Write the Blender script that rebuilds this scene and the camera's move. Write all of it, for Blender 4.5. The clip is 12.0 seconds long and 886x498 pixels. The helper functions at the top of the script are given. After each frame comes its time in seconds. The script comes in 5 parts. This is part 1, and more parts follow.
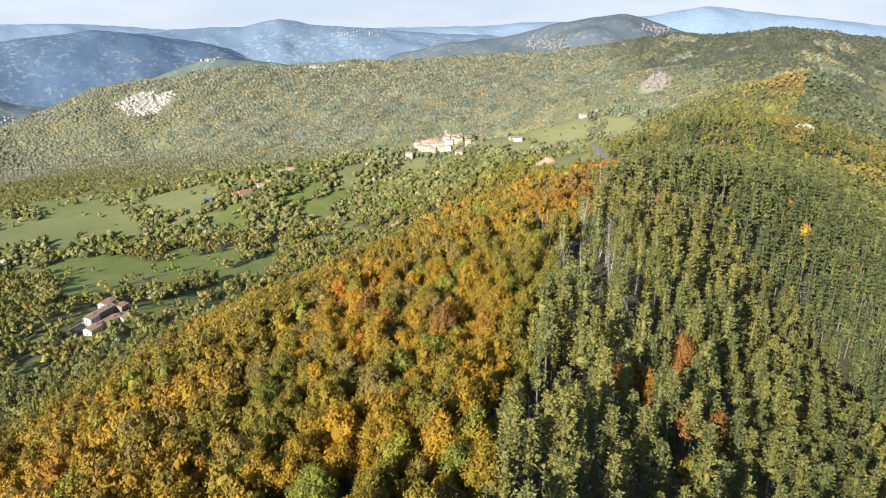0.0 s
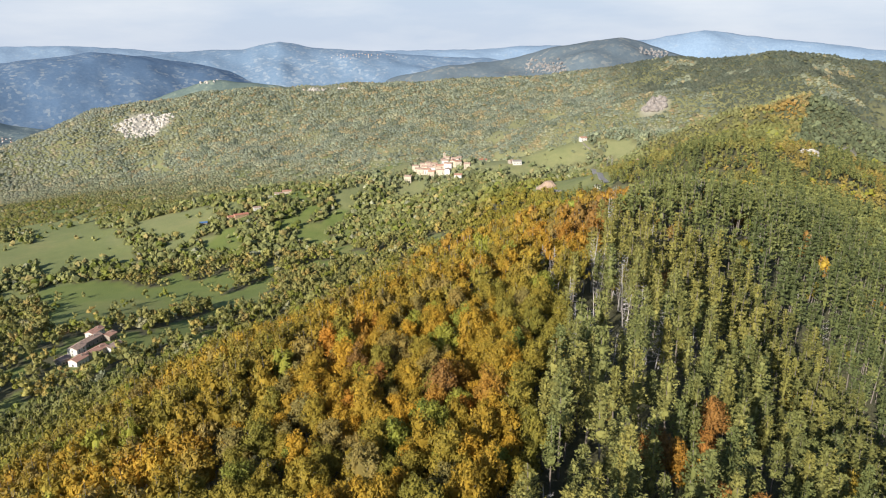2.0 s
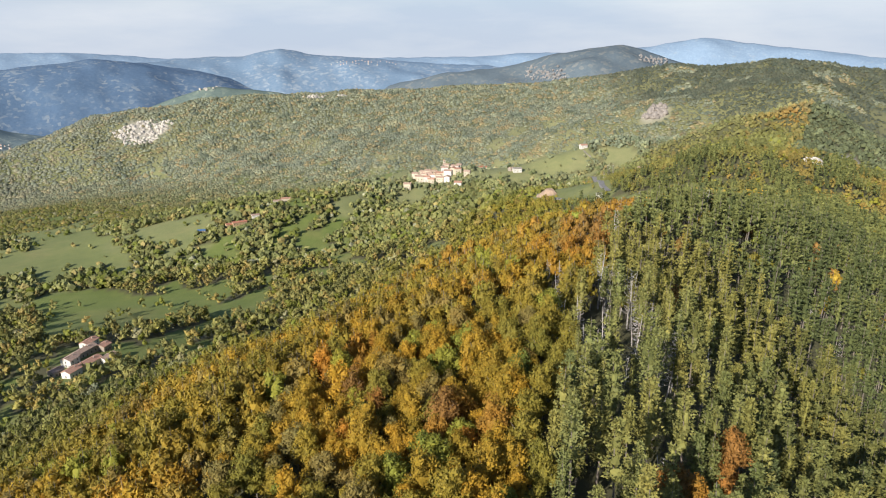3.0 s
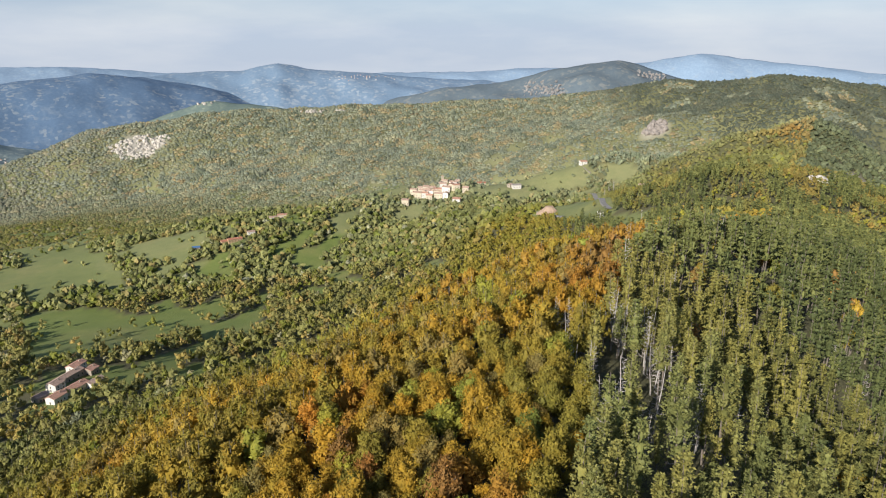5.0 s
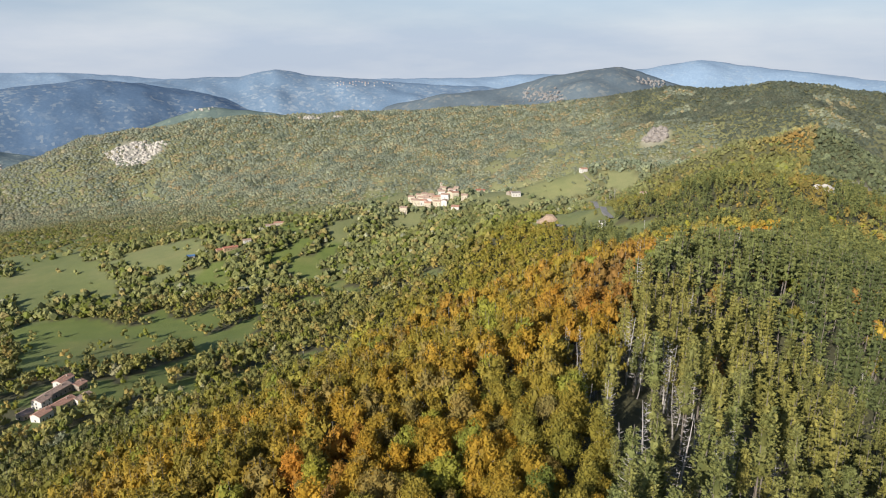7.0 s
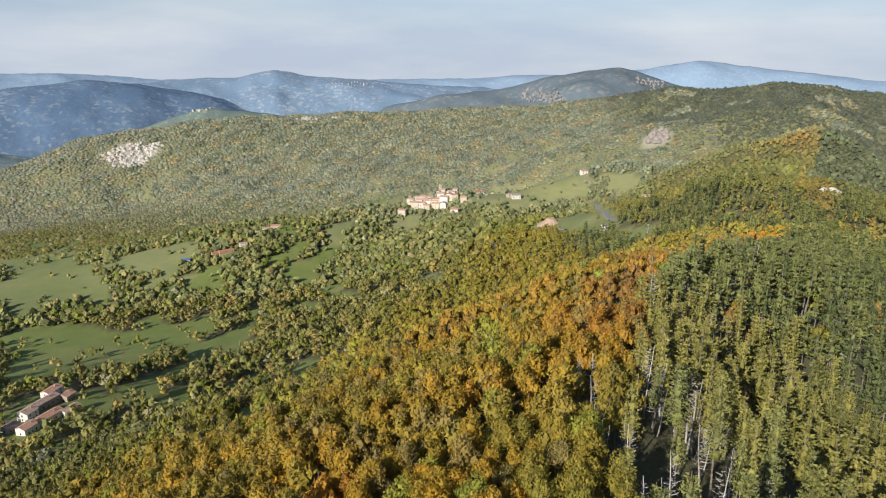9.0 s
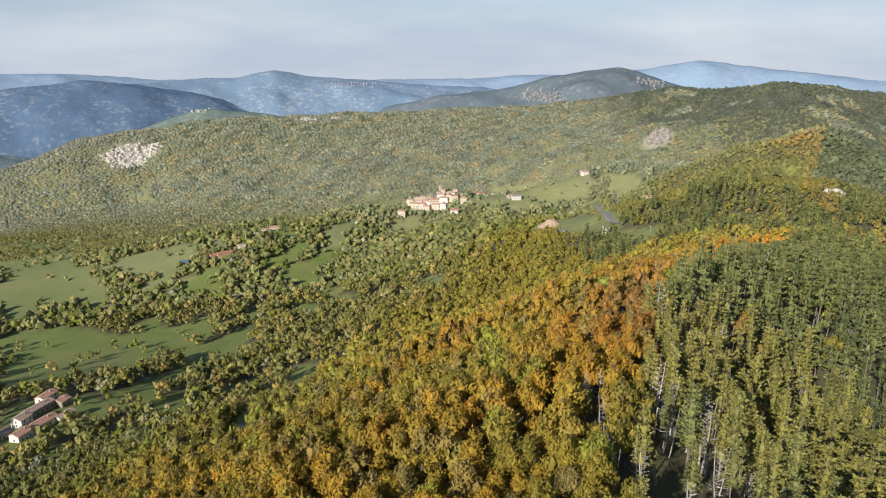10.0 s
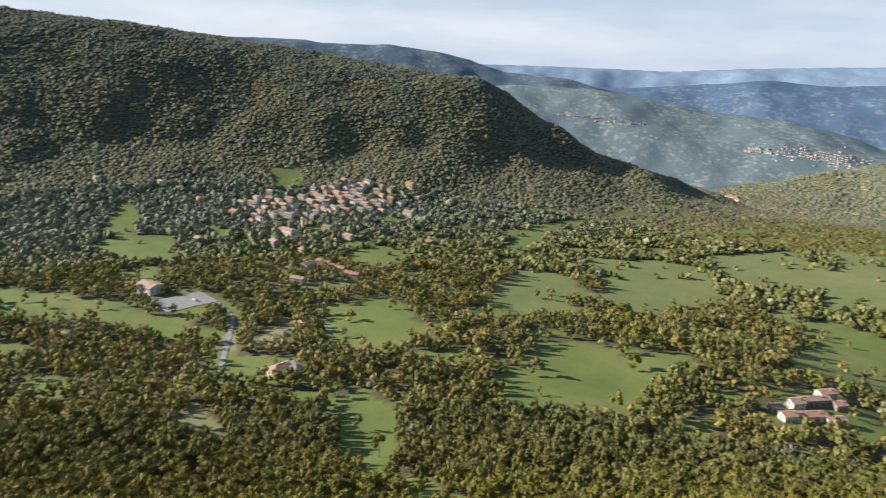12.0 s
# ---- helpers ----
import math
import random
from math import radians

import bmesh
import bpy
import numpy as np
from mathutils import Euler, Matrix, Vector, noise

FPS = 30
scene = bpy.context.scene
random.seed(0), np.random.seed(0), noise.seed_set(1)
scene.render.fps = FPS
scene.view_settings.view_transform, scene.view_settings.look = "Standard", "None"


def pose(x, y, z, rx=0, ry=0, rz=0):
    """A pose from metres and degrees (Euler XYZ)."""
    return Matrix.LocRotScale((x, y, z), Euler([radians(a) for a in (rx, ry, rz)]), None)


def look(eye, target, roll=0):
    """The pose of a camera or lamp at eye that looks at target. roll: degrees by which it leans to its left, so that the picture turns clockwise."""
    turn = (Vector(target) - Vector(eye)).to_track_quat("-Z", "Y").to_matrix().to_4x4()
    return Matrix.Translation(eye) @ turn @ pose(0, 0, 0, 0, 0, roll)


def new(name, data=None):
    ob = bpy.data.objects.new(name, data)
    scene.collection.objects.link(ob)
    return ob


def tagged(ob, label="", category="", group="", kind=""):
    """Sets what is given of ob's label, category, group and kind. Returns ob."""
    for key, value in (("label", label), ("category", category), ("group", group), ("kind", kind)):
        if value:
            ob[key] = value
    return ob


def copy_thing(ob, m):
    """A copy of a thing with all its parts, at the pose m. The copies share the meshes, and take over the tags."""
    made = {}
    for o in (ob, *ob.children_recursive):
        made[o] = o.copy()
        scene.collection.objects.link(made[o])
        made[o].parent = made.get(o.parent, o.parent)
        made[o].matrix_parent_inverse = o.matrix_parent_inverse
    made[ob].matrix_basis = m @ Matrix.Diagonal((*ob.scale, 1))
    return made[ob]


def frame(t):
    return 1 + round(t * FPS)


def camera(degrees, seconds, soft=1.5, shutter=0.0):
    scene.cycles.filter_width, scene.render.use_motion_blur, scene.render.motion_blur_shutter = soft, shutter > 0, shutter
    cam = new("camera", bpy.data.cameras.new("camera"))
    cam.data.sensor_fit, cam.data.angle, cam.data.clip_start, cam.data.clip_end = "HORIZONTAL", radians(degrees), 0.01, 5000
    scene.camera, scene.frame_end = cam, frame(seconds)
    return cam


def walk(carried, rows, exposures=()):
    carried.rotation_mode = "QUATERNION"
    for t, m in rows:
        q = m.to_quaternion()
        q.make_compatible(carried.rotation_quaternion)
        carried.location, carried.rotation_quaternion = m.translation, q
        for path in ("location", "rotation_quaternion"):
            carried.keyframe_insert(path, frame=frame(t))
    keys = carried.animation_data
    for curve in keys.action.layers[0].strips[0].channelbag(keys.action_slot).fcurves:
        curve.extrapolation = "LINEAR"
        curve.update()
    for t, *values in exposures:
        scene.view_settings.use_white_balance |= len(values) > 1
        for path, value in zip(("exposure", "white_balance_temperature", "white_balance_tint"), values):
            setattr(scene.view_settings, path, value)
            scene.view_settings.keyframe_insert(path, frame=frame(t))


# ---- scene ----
cam = camera(66.2, 12.0, soft=1.15, shutter=0.1)
# seconds, x, y, z, heading to the left, tilt, lean
PATH = [
    (0, -0.00, 0.00, 0.00, 0.60, -19.04, -0.43),
    (0.5, -0.02, 4.27, 0.05, 0.55, -18.28, -0.37),
    (1, -0.09, 8.55, 0.11, 0.51, -17.75, -0.27),
    (1.5, -0.20, 12.79, 0.20, 0.49, -17.49, -0.28),
    (2, -0.26, 17.12, 0.19, 0.46, -17.27, -0.29),
    (2.5, -0.41, 21.40, 0.08, 0.45, -17.02, -0.30),
    (3, -0.67, 25.57, 0.10, 0.41, -16.72, -0.23),
    (5, -1.15, 41.92, 1.22, 0.24, -15.56, -0.09),
    (5.5, -1.24, 45.96, 1.32, 0.21, -15.33, -0.06),
    (6, -1.31, 49.85, 1.36, 0.17, -15.19, -0.01),
    (6.5, -1.38, 53.71, 1.53, 0.14, -15.13, -0.02),
    (7, -1.56, 57.48, 1.75, 0.10, -15.08, -0.02),
    (9, -1.67, 73.11, 2.16, 0.01, -15.04, -0.03),
    (9.5, -1.69, 76.88, 2.32, 0.01, -15.03, -0.05),
    (10, -1.70, 80.54, 2.52, 0.01, -15.04, -0.08),
    (10.5, -1.89, 83.99, 2.67, -0.03, -15.02, -0.08),
    (10.6, -1.98, 84.66, 2.63, 0.34, -15.00, 0.00),
    (10.7, -2.08, 85.32, 2.58, 3.60, -15.06, 0.23),
    (10.8, -2.18, 85.97, 2.53, 7.90, -15.11, 0.46),
    (10.9, -2.27, 86.63, 2.48, 12.70, -15.17, 0.69),
    (11, -2.37, 87.29, 2.43, 17.42, -15.22, 0.93),
    (11.3, -2.66, 89.26, 2.21, 31.60, -15.53, 1.32),
    (11.5, -2.85, 90.58, 2.06, 41.25, -15.83, 1.73),
    (11.6, -2.95, 91.24, 1.99, 46.05, -15.97, 1.56),
    (11.8, -3.13, 92.56, 1.83, 55.57, -16.01, 1.63),
    (12, -3.31, 93.89, 1.68, 65.59, -16.54, 1.80),
]


def aimed(x, y, z, yaw, tilt, lean):
    a, b = radians(yaw), radians(tilt)
    return look((x, y, z), (x - math.sin(a) * math.cos(b), y + math.cos(a) * math.cos(b), z + math.sin(b)), lean)


walk(cam, [(row[0], aimed(*row[1:])) for row in PATH], [(0, 0.78), (1.5, 0.62), (3, 0.5), (6, 0.36), (10.6, 0.34), (11.3, 0.42), (12, 0.6)])

# ---- sky and sun ----
SUN_TURN, SUN_UP = 147.0, 24.0
world = bpy.data.worlds.new("sky")
scene.world = world
world.use_nodes = True
sky_tree = world.node_tree
sky = sky_tree.nodes.new("ShaderNodeTexSky")
sky.sky_type, sky.sun_disc = "NISHITA", False
sky.sun_elevation, sky.sun_rotation = radians(SUN_UP), radians(-SUN_TURN)
sky.air_density, sky.dust_density, sky.ozone_density, sky.altitude = 1.0, 0.6, 3.0, 800
veil = sky_tree.nodes.new("ShaderNodeTexNoise")
veil.inputs["Scale"].default_value, veil.inputs["Detail"].default_value, veil.inputs["Roughness"].default_value = 2.2, 7, 0.55
spot = sky_tree.nodes.new("ShaderNodeTexCoord")
squash = sky_tree.nodes.new("ShaderNodeMapping")
squash.inputs["Scale"].default_value = (1, 1, 5)
sky_tree.links.new(spot.outputs["Generated"], squash.inputs["Vector"])
sky_tree.links.new(squash.outputs["Vector"], veil.inputs["Vector"])
thick = sky_tree.nodes.new("ShaderNodeValToRGB")
thick.color_ramp.elements[0].position, thick.color_ramp.elements[1].position = 0.40, 0.72
thick.color_ramp.elements[0].color, thick.color_ramp.elements[1].color = (7.9, 9.2, 11.4, 1), (12.0, 12.4, 13.2, 1)
sky_tree.links.new(veil.outputs["Fac"], thick.inputs["Fac"])
# The haze thins with height above the horizon.
level = sky_tree.nodes.new("ShaderNodeSeparateXYZ")
sky_tree.links.new(spot.outputs["Generated"], level.inputs["Vector"])
thin = sky_tree.nodes.new("ShaderNodeValToRGB")
thin.color_ramp.elements[0].position, thin.color_ramp.elements[1].position = 0.04, 0.17
thin.color_ramp.elements[0].color, thin.color_ramp.elements[1].color = (0.92, 0.92, 0.92, 1), (0.06, 0.06, 0.06, 1)
sky_tree.links.new(level.outputs["Z"], thin.inputs["Fac"])
cloud = sky_tree.nodes.new("ShaderNodeMix")
cloud.data_type = "RGBA"
sky_tree.links.new(thin.outputs["Color"], cloud.inputs["Factor"])
brighter = sky_tree.nodes.new("ShaderNodeVectorMath")
brighter.operation = "SCALE"
brighter.inputs["Scale"].default_value = 1.5
sky_tree.links.new(sky.outputs["Color"], brighter.inputs[0])
sky_tree.links.new(brighter.outputs["Vector"], cloud.inputs["A"])
sky_tree.links.new(thick.outputs["Color"], cloud.inputs["B"])
back = sky_tree.nodes["Background"]
back.inputs["Strength"].default_value = 0.05
sky_tree.links.new(cloud.outputs["Result"], back.inputs["Color"])
sun = new("sun", bpy.data.lights.new("sun", "SUN"))
sun.data.energy, sun.data.angle, sun.data.color = 5.0, radians(0.5), (1.0, 0.93, 0.82)
sun.matrix_basis = look((0, 0, 0), (math.sin(radians(SUN_TURN)) * math.cos(radians(SUN_UP)), -math.cos(radians(SUN_TURN)) * math.cos(radians(SUN_UP)), -math.sin(radians(SUN_UP))))


# ---- landform ----
# Each ridge: crest stations (x, y, crest height, half width on its left side, on its right side).
RIDGE_MAIN = [(-60, -400, -120, 300, 200), (-25, -60, -80, 300, 180), (8, 100, -77, 268, 165), (31, 185, -74, 268, 165), (54, 255, -77, 248, 140), (102, 302, -71, 240, 135),
              (190, 430, -106, 270, 200), (245, 560, -124, 270, 250), (285, 640, -136, 270, 250), (330, 730, -126, 320, 300), (440, 930, -126, 300, 300),
              (545, 1075, -114, 240, 300), (650, 1260, -146, 300, 320), (740, 1500, -100, 380, 380), (760, 1680, -98, 400, 400), (860, 1780, -88, 420, 420), (1150, 1980, -72, 450, 450), (1600, 2300, -105, 500, 500)]
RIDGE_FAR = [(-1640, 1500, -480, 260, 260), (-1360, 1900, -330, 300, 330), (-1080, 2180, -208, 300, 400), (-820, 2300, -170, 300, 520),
             (-480, 2380, -156, 320, 700), (0, 2400, -138, 350, 760), (400, 2340, -118, 350, 760), (700, 2150, -60, 350, 600), (860, 1950, -76, 400, 400)]
RIDGE_LEFT = [(-1304, 1400, -335, 120, 160), (-1304, 1300, -302, 150, 180), (-1310, 1150, -254, 200, 230), (-1410, 1010, -174, 280, 290), (-1540, 860, -66, 320, 370), (-1640, 660, -46, 330, 420), (-1780, 420, -6, 360, 470),
              (-1880, 80, 36, 400, 560), (-1950, -260, 66, 420, 600), (-2050, -700, 90, 420, 600)]
SPUR_SHED = [(330, 760, -140, 170, 170), (215, 860, -178, 130, 170), (170, 960, -196, 130, 170), (40, 1100, -236, 170, 170)]
SPUR_GOLD = [(545, 1075, -120, 110, 150), (491, 1056, -130, 95, 150), (436, 1058, -130, 90, 150), (390, 1071, -142, 85, 150), (343, 1074, -160, 80, 150), (262, 1072, -198, 80, 150)]
SPUR_HOUSE = [(430, 1250, -166, 190, 210), (245, 1275, -180, 180, 200), (120, 1220, -212, 160, 300), (-30, 1330, -246, 140, 330), (-285, 1140, -258, 140, 260)]
SPUR_ROCK = [(740, 1500, -104, 200, 200), (440, 1500, -110, 200, 170), (300, 1580, -160, 200, 170)]
SPUR_SOUTH = [(-20, 0, -90, 160, 140), (-150, -10, -140, 180, 160), (-330, -40, -205, 210, 200), (-600, -60, -258, 240, 240)]

def crest_field(x, y, line):
    """Crest height and falloff along one ridge line; neighbouring stretches blend."""
    found = []
    for a, b in zip(line[:-1], line[1:]):
        dx, dy = b[0] - a[0], b[1] - a[1]
        s = np.clip(((x - a[0]) * dx + (y - a[1]) * dy) / (dx * dx + dy * dy), 0, 1)
        ex, ey = x - a[0] - s * dx, y - a[1] - s * dy
        d = np.hypot(ex, ey)
        wl, wr = a[3] + s * (b[3] - a[3]), a[4] + s * (b[4] - a[4])
        side = (dx * ey - dy * ex) / (d * math.hypot(dx, dy) + 1e-6)
        found.append((d, a[2] + s * (b[2] - a[2]), wr + (wl - wr) * (0.5 + 0.5 * side)))
    best = np.min([f[0] for f in found], axis=0)
    total, crest, width = np.zeros(x.shape), np.zeros(x.shape), np.zeros(x.shape)
    for d, c, w in found:
        share = np.exp(-(d - best) / (8 + 0.12 * best))
        total, crest, width = total + share, crest + share * c, width + share * w
    return crest / total, np.exp(-((best / (width / total)) ** 1.8))


def wave(x, y, size, seed):
    """A cheap rolling relief of about unit height."""
    k = 2 * math.pi / size
    out = np.zeros(np.shape(x))
    for n in range(5):
        a = seed * 1.7 + n * 2.399
        out = out + np.sin(k * (1 + 0.33 * n) * (x * math.cos(a) + y * math.sin(a)) + seed * 3.1 + n * 1.3) / (1 + 0.5 * n)
    return out / 2.2


def valley_floor(x, y):
    far = np.clip((np.hypot(x, y) - 1700) / 450, 0, 1)
    z = -300 + 0.022 * np.clip(x + 420, -900, 900) - 0.045 * np.clip(y - 880, -700, 600)
    z = z + 26 * np.exp(-(((x + 430) / 260) ** 2 + ((y - 330) / 220) ** 2))
    z = z + 24 * np.exp(-(((x + 330) / 150) ** 2 + ((y - 560) / 130) ** 2))
    return z * (1 - far) + (-430) * far - 45 * np.clip((np.hypot(x, y) - 2150) / 250, 0, 1)


def height(x, y):
    x, y = np.asarray(x, float), np.asarray(y, float)
    base = valley_floor(x, y)
    rise = np.zeros(x.shape)
    for line in (RIDGE_MAIN, RIDGE_FAR, RIDGE_LEFT, SPUR_SHED, SPUR_GOLD, SPUR_HOUSE, SPUR_ROCK, SPUR_SOUTH):
        crest, fall = crest_field(x, y, line)
        rise = rise + np.maximum((crest - base) * fall, 0) ** 5
    rise = rise ** 0.2
    gully = 15 * np.exp(-((rise - 120) / 65) ** 2) * wave(x, y, 290, 4) * np.clip((np.hypot(x, y) - 1050) / 350, 0, 1)
    rough = np.clip(rise / 120, 0.15, 1)
    return base + rise + gully + rough * (3.5 * wave(x, y, 170, 2) + 1.6 * wave(x, y, 61, 5)) * np.clip(np.hypot(x, y) / 300, 0.3, 1) + 5 * rough * wave(x, y, 520, 8)


# ---- land cover ----
def meadow(dry, *corners):
    MEADOWS.append(np.array(corners, float))
    DRYNESS.append(dry)


MEADOWS, DRYNESS = [], []
meadow(0, (-515, 815), (-490, 835), (-455, 845), (-370, 805), (-325, 815), (-285, 870), (-270, 835), (-255, 710), (-275, 645), (-315, 605), (-345, 555))
meadow(0, (-235, 620), (-265, 745), (-240, 775), (-225, 830), (-210, 790), (-205, 685), (-220, 610))
meadow(0.3, (-750, 1185), (-720, 1215), (-695, 1275), (-595, 1135), (-450, 955), (-505, 925), (-520, 865), (-540, 860))
meadow(0.45, (-525, 1110), (-490, 1135), (-420, 1150), (-365, 1070), (-390, 1045), (-385, 995), (-470, 1025))
meadow(0, (-375, 995), (-325, 1025), (-300, 960), (-345, 935))
meadow(0, (-135, 570), (-130, 635), (-105, 625), (-98, 560), (-90, 470), (-102, 430))
meadow(0, (-33, 928), (-15, 936), (0, 901), (0, 832), (-30, 864))
meadow(0, (-190, 960), (-145, 960), (-100, 870), (-65, 980), (-55, 965), (-90, 850), (-140, 880))
meadow(0, (-185, 1580), (-120, 1575), (-65, 1595), (-85, 1290), (-150, 1350))
meadow(0, (-100, 1240), (-40, 1260), (-40, 1145), (-80, 1155))
meadow(0.6, (35, 1230), (105, 1560), (195, 1470), (255, 1440), (240, 1185), (180, 1180), (120, 1150), (60, 1195))
meadow(0.7, (265, 1255), (320, 1240), (355, 1115), (350, 1105), (285, 1160))
meadow(0.35, (155, 1000), (220, 1090), (170, 780), (160, 760), (135, 855))
meadow(0, (180, 785), (215, 740), (180, 660), (170, 750))
meadow(0.4, (-340, 1485), (-270, 1520), (-215, 1270), (-275, 1250))
meadow(0, (-275, 1015), (-225, 1125), (-210, 1110), (-255, 995))
meadow(0, (-215, 1030), (-185, 1130), (-160, 1115), (-190, 1010))
meadow(0.8, (-205, 1730), (-90, 1785), (-65, 1615), (-150, 1595))
meadow(0.8, (85, 1685), (220, 1885), (230, 1845), (120, 1635))
meadow(0.5, (-865, 1870), (-810, 1930), (-745, 1810), (-780, 1765))
meadow(0.5, (-200, 1145), (-160, 1235), (-145, 1215), (-175, 1125))
meadow(0, (-405, 330), (-485, 415), (-480, 460), (-375, 470), (-310, 365), (-335, 335), (-340, 295))
meadow(0.2, (-695, 470), (-775, 570), (-735, 615), (-625, 585), (-610, 495), (-655, 465))
meadow(0.25, (-780, 695), (-795, 810), (-720, 855), (-595, 750), (-540, 600), (-605, 580))
meadow(0.3, (-790, 910), (-785, 1110), (-700, 1050), (-625, 1040), (-590, 915), (-655, 830))
meadow(0, (-660, 255), (-685, 305), (-660, 340), (-520, 325), (-490, 265), (-535, 225))
meadow(0, (-420, 195), (-435, 225), (-385, 240), (-240, 180), (-285, 175))
meadow(0, (-270, 195), (-280, 210), (-205, 210), (-190, 200), (-210, 175))
meadow(0, (-840, -60), (-810, -5), (-730, 70), (-620, 155), (-600, 140), (-645, 80), (-720, 10), (-730, -50))
meadow(0, (-1060, 30), (-1075, 85), (-1045, 135), (-910, 125), (-940, 50))
meadow(0, (-920, 355), (-945, 425), (-905, 455), (-820, 400), (-815, 335))
meadow(0.8, (-435, 95), (-455, 115), (-370, 130), (-355, 120))
meadow(0, (-305, 400), (-300, 440), (-260, 400), (-260, 365))
meadow(0, (-885, 580), (-1035, 760), (-1000, 790), (-845, 600))
meadow(0, (-590, 355), (-650, 470), (-600, 555), (-570, 535), (-560, 405))
meadow(0, (-1075, 25), (-1235, 55), (-1200, 95), (-1080, 75))
meadow(0.9, (-620, 185), (-620, 215), (-550, 200), (-565, 180))
meadow(0, (-1335, 320), (-1335, 385), (-1250, 365), (-1250, 320))
meadow(0, (-250, 440), (-245, 480), (-230, 460), (-220, 395))
meadow(0, (-240, 420), (-245, 450), (-240, 470), (-235, 465), (-220, 415), (-230, 410))
meadow(0, (-275, 530), (-265, 550), (-260, 605), (-240, 635), (-230, 615), (-230, 550), (-250, 525))
meadow(0, (-240, 560), (-220, 570), (-205, 575), (-185, 500), (-210, 515))
meadow(0.9, (-185, 1770), (-110, 1815), (-95, 1595), (-155, 1595))
meadow(0.8, (245, 1895), (320, 1875), (255, 1465), (255, 1860))
meadow(0.6, (-65, 1665), (25, 1670), (30, 1580), (-55, 1550))
ROADS = []


def lane(width, *stations):
    ROADS.append((width, np.array(stations, float)))


lane(7.0, (240, 1160), (223, 1038), (204, 930), (188, 843), (185, 797))
lane(5.0, (128, 972), (141, 931), (147, 872))
lane(5.0, (-500, 135), (-533, 140), (-595, 152), (-660, 165), (-718, 156))
lane(3.5, (-79, 307), (-126, 472), (-132, 528), (-137, 570))
lane(4, (-449, 896), (-435, 910), (-409, 930))
lane(3.5, (257, 1431), (243, 1236), (253, 1223))
lane(4, (-1257, 91), (-1273, 114), (-1277, 137))
lane(3.5, (-761, 263), (-762, 301), (-735, 332))
lane(3.5, (-1125, 464), (-1112, 502), (-1073, 513))

ROCKS = [(-905, 2050, 62, 40, 0.3), (-860, 2066, 40, 34, 0.5), (-945, 2100, 45, 30, 0.2), (-425, 2280, 30, 22, 0.2), (-340, 2275, 14, 12, 0.0), (425, 1444, 40, 26, 0.4),
         (560, 1560, 50, 16, 0.2), (400, 770, 40, 14, 0.8), (455, 830, 36, 14, 0.8), (505, 880, 30, 14, 0.9)]
CLEARINGS = []


def noise2(x, y, size, seed=0.0):
    """Smooth noise between 0 and 1."""
    return np.clip(0.5 + 0.42 * (wave(x, y, size, 1.3 + seed) + 0.6 * wave(x, y, size * 0.43, 4.1 + seed)), 0, 1)


def inside(px, py, poly):
    hit = np.zeros(px.shape, bool)
    for (ax, ay), (bx, by) in zip(poly, np.roll(poly, -1, 0)):
        cross = ((ay > py) != (by > py)) & (px < (bx - ax) * (py - ay) / (by - ay + 1e-9) + ax)
        hit ^= cross
    return hit


def meadow_mask(x, y):
    """True on open grass; the borders wander a little."""
    qx = x + 5 * wave(x, y, 47, 3.3)
    qy = y + 5 * wave(x, y, 53, 7.7)
    out = np.zeros(x.shape, bool)
    for poly in MEADOWS:
        lo, hi = poly.min(0), poly.max(0)
        near = (qx > lo[0]) & (qx < hi[0]) & (qy > lo[1]) & (qy < hi[1])
        if near.any():
            out[near] |= inside(qx[near], qy[near], poly)
    low = (x < -150) & (x > -1100) & (y < 1250 - 0.2 * x) & (height(x, y) < -236)
    out |= low & (noise2(x, y, 150, 9.0) > 0.70)
    slope = (x < 250 - 0.35 * (y - 1250)) & (x > -950) & (y > 1150) & (y < 1800)
    out |= slope & (noise2(x, y, 105, 6.4) > 0.76)
    return out


def dry_mask(x, y):
    """How pale and dry the grass is, meadow by meadow."""
    out = np.zeros(x.shape)
    for poly, dry in zip(MEADOWS, DRYNESS):
        c, reach = poly.mean(0), np.linalg.norm(poly - poly.mean(0), axis=1).max() + 12
        out = np.where(np.hypot(x - c[0], y - c[1]) < reach, np.maximum(out, dry), out)
    return out


def road_gap(x, y):
    """Distance to the nearest lane's edge."""
    best = np.full(x.shape, 1e9)
    for width, line in ROADS:
        for a, b in zip(line[:-1], line[1:]):
            d = b - a
            s = np.clip(((x - a[0]) * d[0] + (y - a[1]) * d[1]) / (d @ d), 0, 1)
            best = np.minimum(best, np.hypot(x - a[0] - s * d[0], y - a[1] - s * d[1]) - width / 2)
    return best


def rock_mask(x, y):
    out = np.zeros(x.shape)
    for rx, ry, a, b, turn in ROCKS:
        c, s = math.cos(turn), math.sin(turn)
        u, v = (x - rx) * c + (y - ry) * s, -(x - rx) * s + (y - ry) * c
        out = np.maximum(out, 1 - np.sqrt((u / a) ** 2 + (v / b) ** 2))
    return np.clip(out * 2, 0, 1)


# ---- materials ----
def material(name):
    m = bpy.data.materials.new(name)
    m.use_nodes = True
    nt = m.node_tree
    return m, nt, nt.nodes["Principled BSDF"]


def node(nt, kind, **values):
    n = nt.nodes.new(kind)
    for key, value in values.items():
        n.inputs[key.replace("_", " ")].default_value = value
    return n


